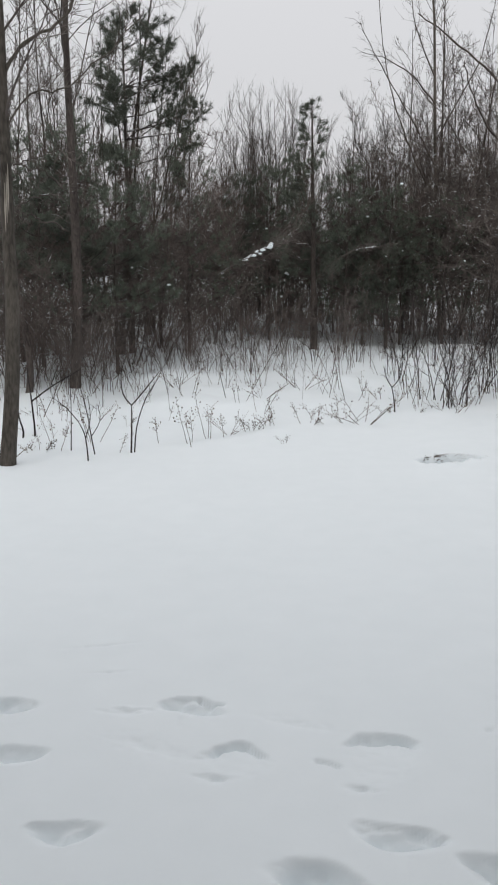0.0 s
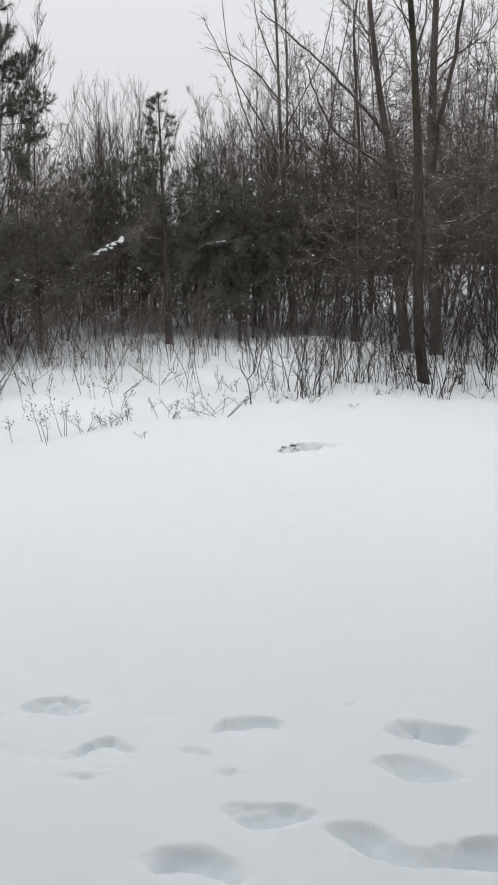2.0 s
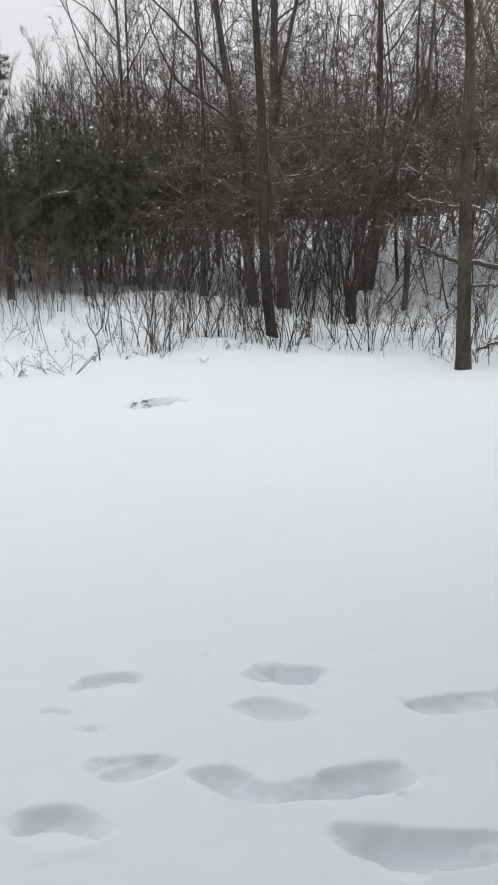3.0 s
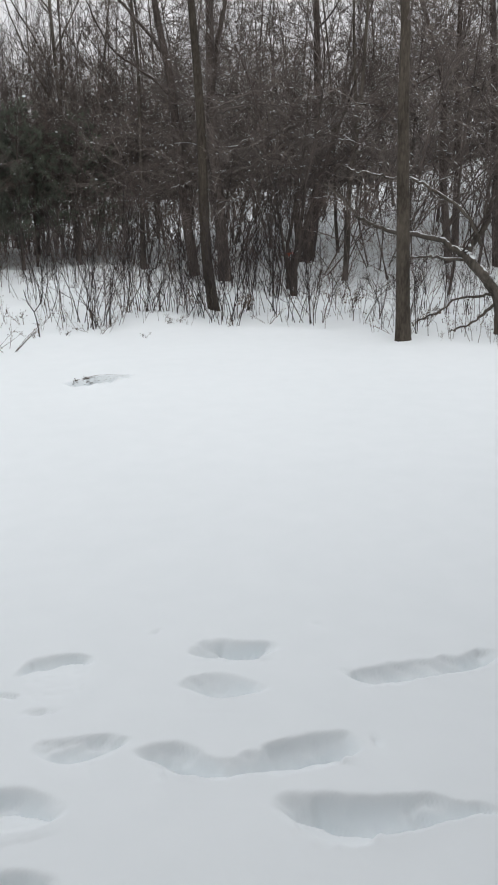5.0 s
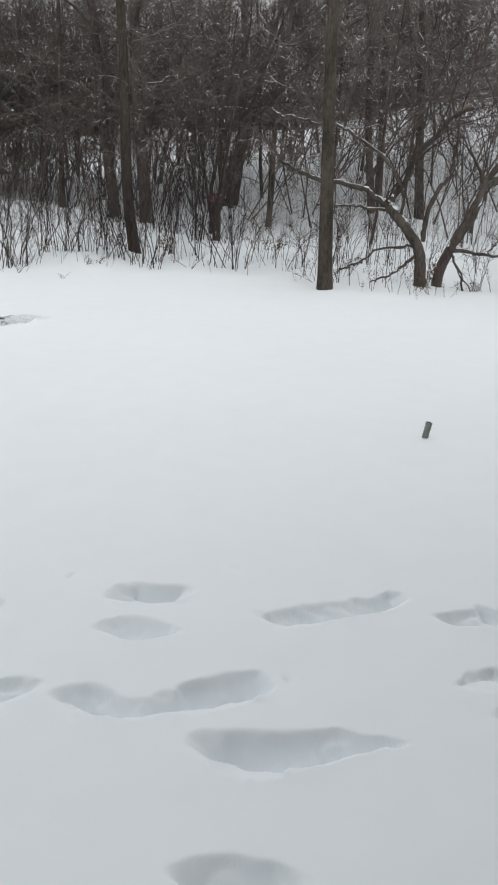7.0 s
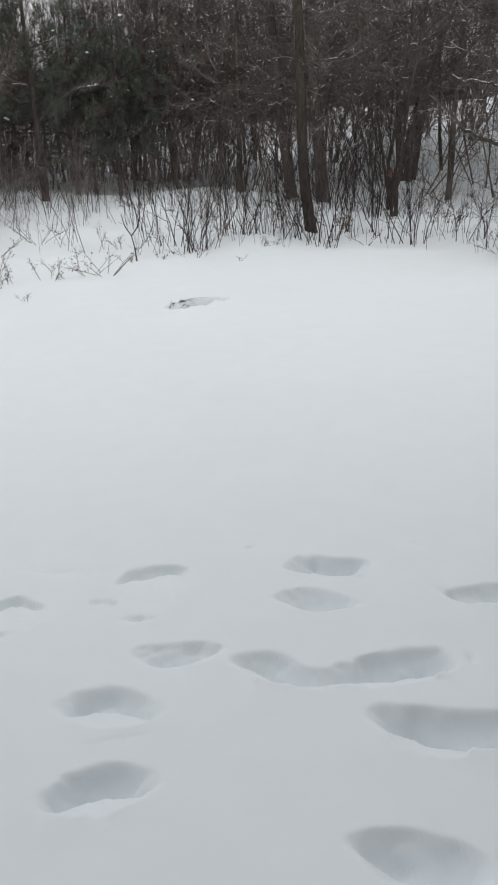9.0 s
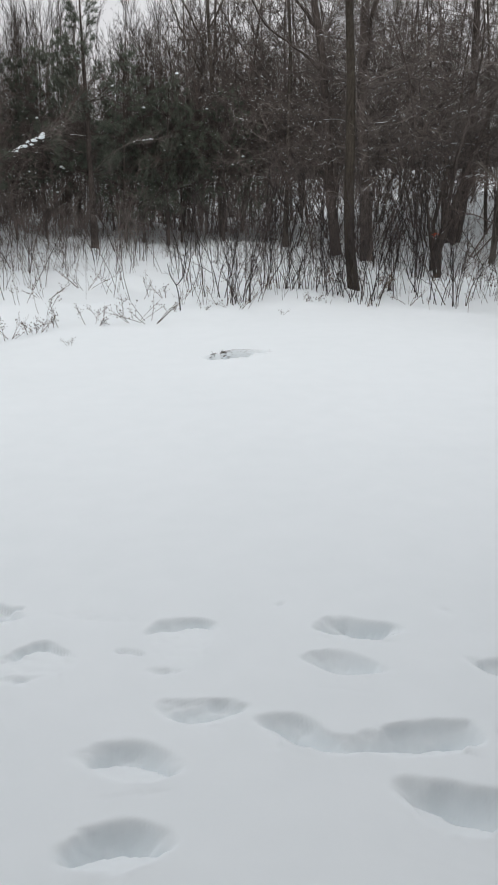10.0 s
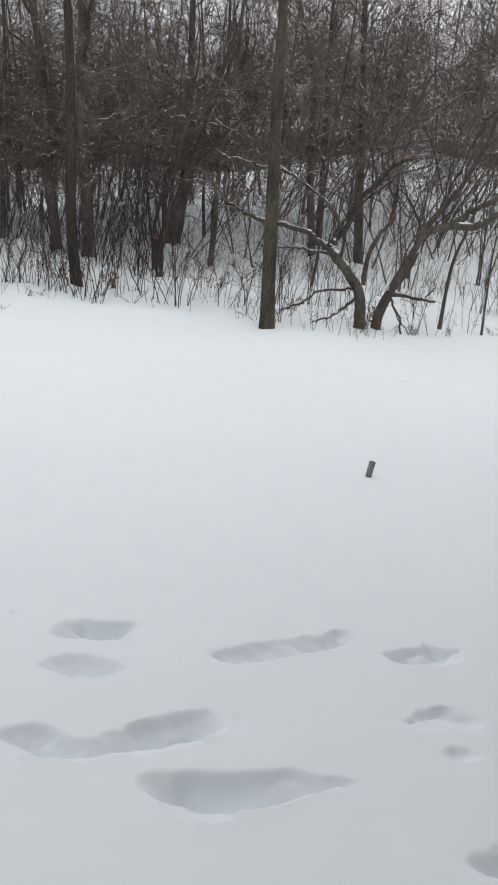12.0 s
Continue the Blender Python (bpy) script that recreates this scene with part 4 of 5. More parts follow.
def tree_template(name, label, height, radius, first, limbs, reach, bark, dense=1.0, stems=1, spread=0.75):
    ob = tagged(new(name), label, "tree", "trees in the woods")
    for k in range(stems):
        lean = 0.03 if stems == 1 else 0.13
        path = bough(Vector((random.gauss(0, 0.1) * (stems > 1), random.gauss(0, 0.1) * (stems > 1), -0.05)),
                     Vector((random.gauss(0, lean), random.gauss(0, lean), 1)), height * (1 if k == 0 else random.uniform(0.7, 1)), 10, 0.045, 0.03)
        radii = [radius * (1 - 0.085 * j) for j in range(11)]
        t = Geo()
        t.tube(path, radii, 6)
        part("trunk", t, bark, ob)
        part("crown", joined(bare_crown(path, radii, first, limbs, reach, spread=spread, lift=0.09, dense=dense, least=0.0055, snow=0.03)), TWIG_DARK, ob, "fine bare twigs")
    return ob


def at_azimuth(az, r):
    return math.sin(radians(az)) * r, math.cos(radians(az)) * r


def edge_r(az):
    return float(np.interp(az, EDGE_AZ, EDGE_R))


PLANTED = set()


def plant(ob, x, y, size, front=False):
    """Sets a plant, or a copy of it once it stands somewhere, on the ground; only shoots and low bushes stand in front of the brush."""
    az, r = math.degrees(math.atan2(x, y)), math.hypot(x, y)
    back = float(np.interp(az, (-20, -11, -7, -4, -2, 3, 5, 8, 14, 17, 20), (4, 7, 8.5, 10, 14, 15, 13, 15, 15, 11, 0)))
    if not front and r < edge_r(az) + back:
        k = (edge_r(az) + back + 4 * random.random()) / r
        x, y, size = x * k, y * k, size * k * 0.97
    z = ground_z(x, y)
    turn = pose(x, y, z, random.gauss(0, 2.5), random.gauss(0, 2.5), random.uniform(0, 360))
    if ob.name in PLANTED:
        return copy_thing(ob, turn @ Matrix.Scale(size / ob.scale.x, 4))
    PLANTED.add(ob.name)
    ob.matrix_world = turn @ Matrix.Scale(size, 4)
    return ob


def strip(az):
    """How wide a strip of open weeds lies between the lawn and the brush."""
    return float(np.interp(az, (-20, -12, -8, -2, 4, 9, 13), (4.5, 6.0, 8.0, 7.5, 6.0, 4.0, 0.6)))


random.seed(21)
templates = [tree_template("bare_tree", "slim bare grey-brown tree deep in the woods", 10.0, 0.055, f, 12, rc, b, 0.62)
             for f, rc, b in ((0.3, 2.2, BARK), (0.25, 2.6, BARK_DARK), (0.35, 2.0, BARK_DARK), (0.2, 2.3, BARK))]
templates += [tree_template("bare_tree", "many-stemmed bare tree with upright fine branches", 10.0, 0.036, 0.25, 6, 1.9, BARK, 0.72, stems=4, spread=0.5) for _ in range(3)]
for k in range(60):
    az = -24 + 80 * ((k * 0.618034) % 1.0)
    r = edge_r(az) + 6 + 36 * ((k * 0.7548777) % 1.0) ** 1.2
    if not -20 < az < 51:
        continue
    gap = -5.5 < az < 10.5
    if gap and r < 32:
        r = 32 + random.uniform(0, 12)
    x, y = at_azimuth(az, r)
    if r > edge_r(az) + 34:
        continue
    el = random.uniform(4.2, 6.4) if gap else random.uniform(10, 18)
    h = min(15.0, 2.8 + r * math.tan(radians(el)) - ground_z(x, y))
    i = random.randrange(4, 7) if gap else random.randrange(7)
    plant(templates[i], x, y, h / 10.0)

for az, r, h in ((-0.9, 35, 6.0), (2.6, 36, 5.5), (6.4, 37, 5.7), (8.8, 36, 6), (-2.3, 36, 5.4), (-18, 24, 11), (-15, 27, 12), (-12.5, 25, 10.5), (-10.5, 29, 12),
                 (-8.5, 26, 10.5), (-14, 33, 12), (-6.5, 30, 10), (-9.5, 35, 12)):
    x, y = at_azimuth(az, r)
    plant(templates[random.randrange(4, 7) if az > -4 else random.randrange(7)], x, y, h / 10.0)

random.seed(33)
tall = [bush_template("tall_bush", "tall tangled bare bush with fine dark twigs", n, hh, ln, tn, tl, m, "tall bushes in the thicket", fine=4, base_spread=0.6, r0=0.010, start=st, least=0.0058, snow=0.36, wander=0.20)
        for m, st, n, hh, ln, tl, tn in ((TWIG, 0.32, 3, 6.4, 0.6, 1.4, 48), (TWIG_RED, 0.36, 3, 5.4, 0.7, 1.2, 48), (TWIG, 0.44, 6, 4.6, 0.7, 1.1, 30), (TWIG_RED, 0.52, 6, 4.2, 0.7, 1.0, 30),
                                     (TWIG, 0.32, 2, 6.8, 0.6, 1.5, 56), (TWIG_RED, 0.34, 3, 5.8, 0.7, 1.3, 46),
                                     (TWIG, 0.40, 2, 6.8, 0.7, 1.5, 56), (TWIG, 0.34, 2, 6.6, 0.7, 1.4, 56), (TWIG, 0.05, 6, 3.9, 1.1, 1.1, 30), (TWIG_RED, 0.06, 6, 3.4, 1.1, 1.0, 30))]
far_low = tall[8:]
for k in range(80):
    az = -24 + 80 * ((k * 0.618034 + 0.31) % 1.0)
    if not -20 < az < 51:
        continue
    r = edge_r(az) + max(2.4, strip(az) + 0.6) + 30 * ((k * 0.7548777) % 1.0) ** 1.1
    if 12 < az <= 29:
        if k % 2:
            continue
        r = max(r, edge_r(az) + 7 + random.random() * 8)
    if 29 < az < 50:
        r = max(r, edge_r(az) + 10 + random.random() * 6)
    x, y = at_azimuth(az, r)
    if az > 12:
        i = random.choice((0, 1, 4, 4, 5, 5, 6, 6, 7))
    else:
        i = random.randrange(6) if az < -4 else random.choice((0, 1, 4, 5, 6, 7))
    if abs(az - 4.7) < 1.6 and r < 28:
        r = 28.5 + random.random() * 4
        x, y = at_azimuth(az, r)
    size = random.uniform(0.8, 1.0) if -2 < az < 11 else random.uniform(0.9, 1.25) if az < 15 else random.uniform(0.95, 1.35)
    plant(tall[i], x, y, size)

for az, r in ((9.8, 24), (11.4, 23), (10.2, 28)):
    x, y = at_azimuth(az, r)
    plant(tall[random.choice((0, 1, 2, 5))], x, y, random.uniform(0.85, 1.1))


# tangled thorn trees: low crowns whose limbs arch out sideways, touched with snow
def thorn_template(stems, height, low, reach, mat, snowy):
    ob = tagged(new("thorn_tree"), "low tangled bare tree with arching snow-dusted twigs", "tree", "thorn trees in the thicket")
    for k in range(stems):
        a = 6.283 * k / stems + random.uniform(-0.5, 0.5)
        out = Vector((math.cos(a), math.sin(a), 0))
        path = bough(out * 0.12 - Vector((0, 0, 0.06)), out * random.uniform(0.1, 0.45) + Vector((0, 0, 1)), height * random.uniform(0.75, 1.0), 8, 0.20, 0.03)
        r = random.uniform(0.011, 0.019)
        radii = [r * (1 - 0.09 * j) for j in range(9)]
        t = Geo()
        t.tube(path, radii, 5)
        stem = part("trunk", t, TWIG_DARK, ob)
        g = Geo()
        for b in range(10):
            u = low + (0.98 - low) * (b + random.random()) / 10
            i = min(int(u * 8), 7)
            p = path[i].lerp(path[i + 1], u * 8 - i)
            e = random.uniform(0, 6.283)
            L = reach * random.uniform(0.55, 1.15) * (1.15 - 0.5 * u)
            limb = bough(p, Vector((math.cos(e), math.sin(e), random.uniform(-0.15, 0.8))), L, 7, 0.24, 0.005)
            r = random.uniform(0.009, 0.015)
            g.tube(limb, [r * (1 - 0.1 * m) for m in range(8)], 3)
            for _ in range(11):
                w = random.uniform(0.12, 1.0)
                j = min(int(w * 7), 6)
                q = limb[j].lerp(limb[j + 1], w * 7 - j)
                br = bough(q, side_way((limb[j + 1] - limb[j]).normalized(), random.uniform(0.5, 1.2)), L * random.uniform(0.16, 0.42), 3, 0.38, 0.02)
                g.tube(br[:3], [0.0052, 0.0044, 0.0036], 3)
                g.spike(br[2], br[3], 0.0036)
                for _ in range(4):
                    m = random.randrange(3)
                    q2 = br[m].lerp(br[m + 1], random.random())
                    e2 = side_way((br[m + 1] - br[m]).normalized(), random.uniform(0.5, 1.2))
                    q3 = q2 + e2 * random.uniform(0.08, 0.26)
                    g.blade(q2, q3, 0.0046)
                    g.blade(q2.lerp(q3, 0.5), q2.lerp(q3, 0.5) + side_way(e2, 0.8) * random.uniform(0.08, 0.20), 0.0036)
                if random.random() < snowy * 1.8:
                    w = random.random() * 0.7
                    q2 = br[0].lerp(br[1], w)
                    g.dab(q2, q2 + (br[1] - br[0]).normalized() * random.uniform(0.03, 0.10), random.uniform(0.0045, 0.0085))
            if random.random() < snowy * 1.3:
                j = random.randrange(1, 4)
                for m in range(j, j + 3):
                    if random.random() < 0.75:
                        g.dab(limb[m], limb[m + 1], random.uniform(0.0045, 0.0075))
        tagged(part("crown", g, mat, stem, "fine tangled twigs dusted with snow"), kind="stuff")
    return ob


random.seed(61)
thorns = [thorn_template(n, hh, lo, rc, m, sn) for n, hh, lo, rc, m, sn in
          ((3, 6.2, 0.30, 2.3, TWIG, 0.22), (3, 5.6, 0.24, 2.1, TWIG_DARK, 0.20), (2, 7.4, 0.36, 2.5, TWIG, 0.18), (3, 5.0, 0.28, 2.0, TWIG_RED, 0.16), (3, 4.2, 0.28, 1.9, TWIG_RED, 0.08), (3, 4.8, 0.30, 2.0, TWIG_DARK, 0.06))]


def thorn_row(count, az0, az1, back0, back1, kinds, s0, s1):
    for k in range(count):
        az = az0 + (az1 - az0) * ((k * 0.618034 + 0.07) % 1.0)
        x, y = at_azimuth(az, edge_r(az) + back0 + (back1 - back0) * ((k * 0.7548777 + 0.4) % 1.0))
        i = kinds[k % len(kinds)]
        plant(thorns[i], x, y, random.uniform(s0, s1))


thorn_row(8, 13, 31, 3.5, 8.5, (0, 1, 2, 3), 0.95, 1.2)
thorn_row(16, 15, 31, 8, 16, (2, 0, 2), 1.15, 1.5)
thorn_row(14, 31, 48, 6, 15, (2, 0), 1.1, 1.45)
thorn_row(13, 10, 28, 7, 13, (0, 2, 1), 0.9, 1.2)
thorn_row(7, 18, 31, 15, 20, (2, 0), 1.5, 1.8)
thorn_row(8, 33, 49, 13, 19, (2,), 1.6, 1.9)
thorn_row(7, 43, 53, 10, 17, (2, 0), 1.6, 1.9)
thorn_row(3, 4, 13, 8, 12, (3, 1, 0), 0.8, 1.0)
thorn_row(8, -17, 0, 6.5, 10, (4, 5, 4), 0.8, 1.05)

# far trees, a veil of twigs before the end of sight
for k in range(28):
    az = 11 + 39 * ((k * 0.618034 + 0.17) % 1.0)
    x, y = at_azimuth(az, 42 + 26 * ((k * 0.7548777) % 1.0))
    plant(templates[k % 7], x, y, random.uniform(1.0, 1.5))

for k in range(11):
    az = 6 + 18 * ((k * 0.618034 + 0.43) % 1.0)
    x, y = at_azimuth(az, 33 + 8 * ((k * 0.7548777 + 0.2) % 1.0))
    plant(templates[k % 7], x, y, random.uniform(0.85, 1.0) if az < 11 else random.uniform(1.15, 1.45))

# a dense dark belt between the pines, and a higher one behind the clumps
for k in range(22):
    az = -18 + 30 * ((k * 0.618034 + 0.5) % 1.0)
    x, y = at_azimuth(az, edge_r(az) + strip(az) + 1.5 + 9 * ((k * 0.7548777) % 1.0))
    if 3.0 < az < 6.2:
        continue
    plant(tall[random.choice((1, 2, 2, 3, 5)) if az < -2 else random.choice((2, 2, 3))], x, y, random.uniform(1.0, 1.25) if az < -2 else random.uniform(0.95, 1.15))
for k in range(12):
    az = 13 + 22 * ((k * 0.618034 + 0.2) % 1.0)
    x, y = at_azimuth(az, 26 + 12 * ((k * 0.7548777) % 1.0))
    plant(tall[random.choice((6, 7))], x, y, random.uniform(1.35, 1.75) if az > 18 else random.uniform(0.9, 1.15))

# upright many-stemmed trees that stand up into the gap of sky
random.seed(37)


def fan_template(stems, height):
    """A many-stemmed tree whose fine twigs all strive upwards."""
    ob = tagged(new("bare_tree"), "slender many-stemmed bare tree with upright twigs", "tree", "trees in the woods")
    for k in range(stems):
        a = 6.283 * k / stems + random.uniform(-0.4, 0.4)
        out = Vector((math.cos(a), math.sin(a), 0))
        path = bough(out * 0.2 - Vector((0, 0, 0.06)), out * random.uniform(0.02, 0.26) + Vector((0, 0, 1)), height * random.uniform(0.72, 1.0), 8, 0.035, 0.03)
        r = random.uniform(0.022, 0.038)
        g = Geo()
        g.tube(path, [r * (1 - 0.105 * j) for j in range(9)], 4)
        for b in range(26):
            u = random.uniform(0.22, 0.97)
            i = min(int(u * 8), 7)
            p = path[i].lerp(path[i + 1], u * 8 - i)
            L = height * random.uniform(0.10, 0.24) * (1.25 - 0.8 * u)
            br = bough(p, side_way((path[i + 1] - path[i]).normalized(), random.uniform(0.25, 0.75)), L, 3, 0.08, 0.12)
            g.tube(br, [0.0075, 0.0065, 0.005, 0.003], 3)
            for _ in range(6):
                m = random.randrange(3)
                q = br[m].lerp(br[m + 1], random.random())
                e = (side_way((br[m + 1] - br[m]).normalized(), random.uniform(0.2, 0.6)) + Vector((0, 0, 0.25))).normalized()
                q2 = q + e * random.uniform(0.25, 0.7)
                g.blade(q, q2, 0.0050)
                g.blade(q.lerp(q2, 0.4), q.lerp(q2, 0.4) + (side_way(e, 0.45) + Vector((0, 0, 0.2))).normalized() * random.uniform(0.2, 0.45), 0.0042)
        part("stem", g, TWIG_DARK, ob)
    return ob


broom = [fan_template(7, 10.0) for _ in range(3)]
for k, (az, h) in enumerate(((-0.5, 8.8), (1.7, 9.1), (3.1, 8.4), (-1.6, 7.5), (0.6, 8.4), (5.8, 7.8), (7.0, 8.6), (8.3, 8.4), (9.6, 9.3), (11.2, 9.4), (2.4, 8.8), (0.1, 8.0), (-2.6, 6.3), (-3.4, 5.8), (-2.0, 7.0), (-1.0, 7.4), (0.9, 7.6), (3.6, 7.2), (4.9, 6.4), (6.4, 7.3), (7.6, 8.2), (9.0, 8.0), (10.3, 8.7), (2.0, 7.4), (11.8, 9.2))):
    x, y = at_azimuth(az, 33 + (k * 1.7) % 4)
    plant(broom[k % 3], x, y, (h + 0.5) / 10.0)
for k in range(3):
    az = -18 + 13 * ((k * 0.618034 + 0.3) % 1.0)
    x, y = at_azimuth(az, 25 + 9 * ((k * 0.7548777) % 1.0))
    plant(broom[k % 3], x, y, random.uniform(0.95, 1.2))

for k in range(13):
    az = -18 + 15 * ((k * 0.618034 + 0.1) % 1.0)
    x, y = at_azimuth(az, 25 + 6 * ((k * 0.7548777) % 1.0))
    plant(tall[random.choice((0, 5))], x, y, random.uniform(1.0, 1.2))
for k in range(4):
    az = 41 + 9 * ((k * 0.618034 + 0.1) % 1.0)
    x, y = at_azimuth(az, 30 + 4 * ((k * 0.7548777) % 1.0))
    plant(tall[6 + k % 2], x, y, random.uniform(1.6, 1.9))
for k in range(10):
    az = 10 + 14 * ((k * 0.618034 + 0.3) % 1.0)
    x, y = at_azimuth(az, 28 + 8 * ((k * 0.7548777) % 1.0))
    plant(tall[random.choice((0, 4, 6))], x, y, random.uniform(1.0, 1.2) if az < 15 else random.uniform(1.2, 1.4))
# high crowns on bare stems, behind the crooked trees
for k in range(6):
    az = 33 + 17 * ((k * 0.618034 + 0.4) % 1.0)
    x, y = at_azimuth(az, 28 + 7 * ((k * 0.7548777 + 0.2) % 1.0))
    plant(tall[6 + k % 2], x, y, random.uniform(1.35, 1.7))

# more of them far back, where the snow ends in a haze of stems
for k in range(20):
    az = 11 + 39 * ((k * 0.618034 + 0.13) % 1.0)
    x, y = at_azimuth(az, 31 + 22 * ((k * 0.7548777) % 1.0))
    if 36 < az < 48 and math.hypot(x, y) < 40:
        continue
    plant(far_low[k % 2], x, y, random.uniform(0.8, 1.3))

# dense low brush under the crowns, down to the snow
for k in range(22):
    az = -19 + 25 * ((k * 0.618034 + 0.37) % 1.0)
    x, y = at_azimuth(az, edge_r(az) + strip(az) + 0.9 + 4.5 * ((k * 0.7548777) % 1.0))
    plant(far_low[k % 2], x, y, random.uniform(0.5, 0.75) if az > -4 else random.uniform(0.65, 0.95))
for k in range(14):
    az = -19 + 27 * ((k * 0.618034 + 0.11) % 1.0)
    x, y = at_azimuth(az, edge_r(az) + strip(az) + 6 + 5 * ((k * 0.7548777) % 1.0))
    plant(far_low[k % 2], x, y, random.uniform(0.85, 1.1))

for k in range(12):
    az = -4 + 21 * ((k * 0.618034 + 0.29) % 1.0)
    x, y = at_azimuth(az, edge_r(az) + 16 + 5 * ((k * 0.7548777) % 1.0))
    plant(far_low[k % 2], x, y, random.uniform(1.0, 1.3))

for k in range(13):
    az = 3 + 19 * ((k * 0.618034 + 0.55) % 1.0)
    x, y = at_azimuth(az, 35 + 6 * ((k * 0.7548777) % 1.0))
    plant(tall[(0, 4, 5)[k % 3]], x, y, random.uniform(1.3, 1.65) if az > 9 else random.uniform(0.9, 1.1))

low = [bush_template("bare_bush", "upright bare stems of a bush standing in snow", 5, 2.2, 0.30, 9, 0.6, m, "bare bushes along the edge", fine=4, base_spread=0.3, r0=rr, start=0.2, wander=0.13, spread=0.62)
       for m, rr in ((TWIG_DARK, 0.011), (TWIG_RED, 0.006), (TWIG, 0.007), (TWIG_RED, 0.008), (TWIG_DARK, 0.013))]
for k in range(160):
    az = -22 + 76 * ((k * 0.618034 + 0.77) % 1.0)
    r = edge_r(az) + 0.5 + strip(az) + 8 * ((k * 0.7548777) % 1.0) ** 1.5
    if 38 < az < 47 and r < edge_r(az) + 5 or not -19 < az < 50 or (az > 9 and k % 3 != 1):
        continue
    x, y = at_azimuth(az, r)
    i = random.randrange(5)
    plant(low[i], x, y, random.uniform(0.55, 1.35), True)


for k in range(20):
    az = -14 + 17 * ((k * 0.618034 + 0.4) % 1.0)
    x, y = at_azimuth(az, edge_r(az) + strip(az) * 0.75 + 3.0 * ((k * 0.7548777) % 1.0))
    plant(low[(1, 2, 3)[k % 3]], x, y, random.uniform(0.5, 0.8), True)


# dark wavy stems that stand in the snow along the front of the woods
def shoot_template(stems, height, spread):
    ob = tagged(new("bare_bush"), "dark wavy upright stems of a bare bush", "bush", "bare bushes along the edge")
    for _ in range(stems):
        g = Geo()
        a, rr = random.uniform(0, 6.283), spread * math.sqrt(random.random())
        stem = bough(Vector((math.cos(a) * rr, math.sin(a) * rr, -0.06)), Vector((random.gauss(0, 0.10), random.gauss(0, 0.10), 1)), height * random.uniform(0.6, 1.15), 9, 0.14, 0.07)
        r = random.uniform(0.006, 0.0115)
        g.tube(stem, [r * (1 - 0.075 * k) * random.uniform(0.85, 1.15) for k in range(10)], 5)
        for _ in range(random.choice((2, 3, 4))):
            j = random.randrange(2, 8)
            arm = bough(stem[j], side_way((stem[j + 1] - stem[j]).normalized(), random.uniform(0.25, 0.6)), height * random.uniform(0.2, 0.45), 5, 0.16, 0.08)
            g.tube(arm, [r * 0.6 * (1 - 0.14 * k) for k in range(6)], 4)
            for _ in range(4):
                m = random.randrange(1, 5)
                q = arm[m].lerp(arm[m + 1], random.random())
                g.spike(q, q + side_way((arm[m + 1] - arm[m]).normalized(), random.uniform(0.4, 0.9)) * random.uniform(0.08, 0.3), 0.0035)
        for _ in range(9):
            j = random.randrange(3, 9)
            q = stem[j].lerp(stem[j + 1], random.random())
            e = side_way((stem[j + 1] - stem[j]).normalized(), random.uniform(0.4, 0.95))
            q2 = q + e * random.uniform(0.12, 0.45)
            g.spike(q, q2, 0.0042)
            g.spike(q.lerp(q2, 0.5), q.lerp(q2, 0.5) + side_way(e, 0.7) * random.uniform(0.06, 0.2), 0.003)
        part("stem", g, STEM, ob)
    return ob


random.seed(52)
shoots = [shoot_template(n, hh, sp) for n, hh, sp in ((5, 2.4, 0.30), (6, 1.9, 0.40), (4, 2.9, 0.25), (3, 1.6, 0.35))]
for k in range(26):
    az = 8.5 + 20 * ((k * 0.618034 + 0.23) % 1.0)
    x, y = at_azimuth(az, edge_r(az) + 0.3 + 1.1 * strip(az) + 6 * ((k * 0.7548777) % 1.0) ** 1.4)
    plant(shoots[k % 4], x, y, random.uniform(0.75, 1.15), True)
for k in range(16):
    az = 13 + 15 * ((k * 0.618034 + 0.61) % 1.0)
    x, y = at_azimuth(az, edge_r(az) + 0.4 + 2.8 * ((k * 0.7548777) % 1.0))
    plant(shoots[k % 3], x, y, random.uniform(0.8, 1.15), True)
for k in range(12):
    az = 29 + 20 * ((k * 0.618034 + 0.23) % 1.0)
    x, y = at_azimuth(az, edge_r(az) + 1.0 + 4.5 * ((k * 0.7548777) % 1.0))
    plant(shoots[(1, 3)[k % 2]], x, y, random.uniform(0.6, 1.0), True)


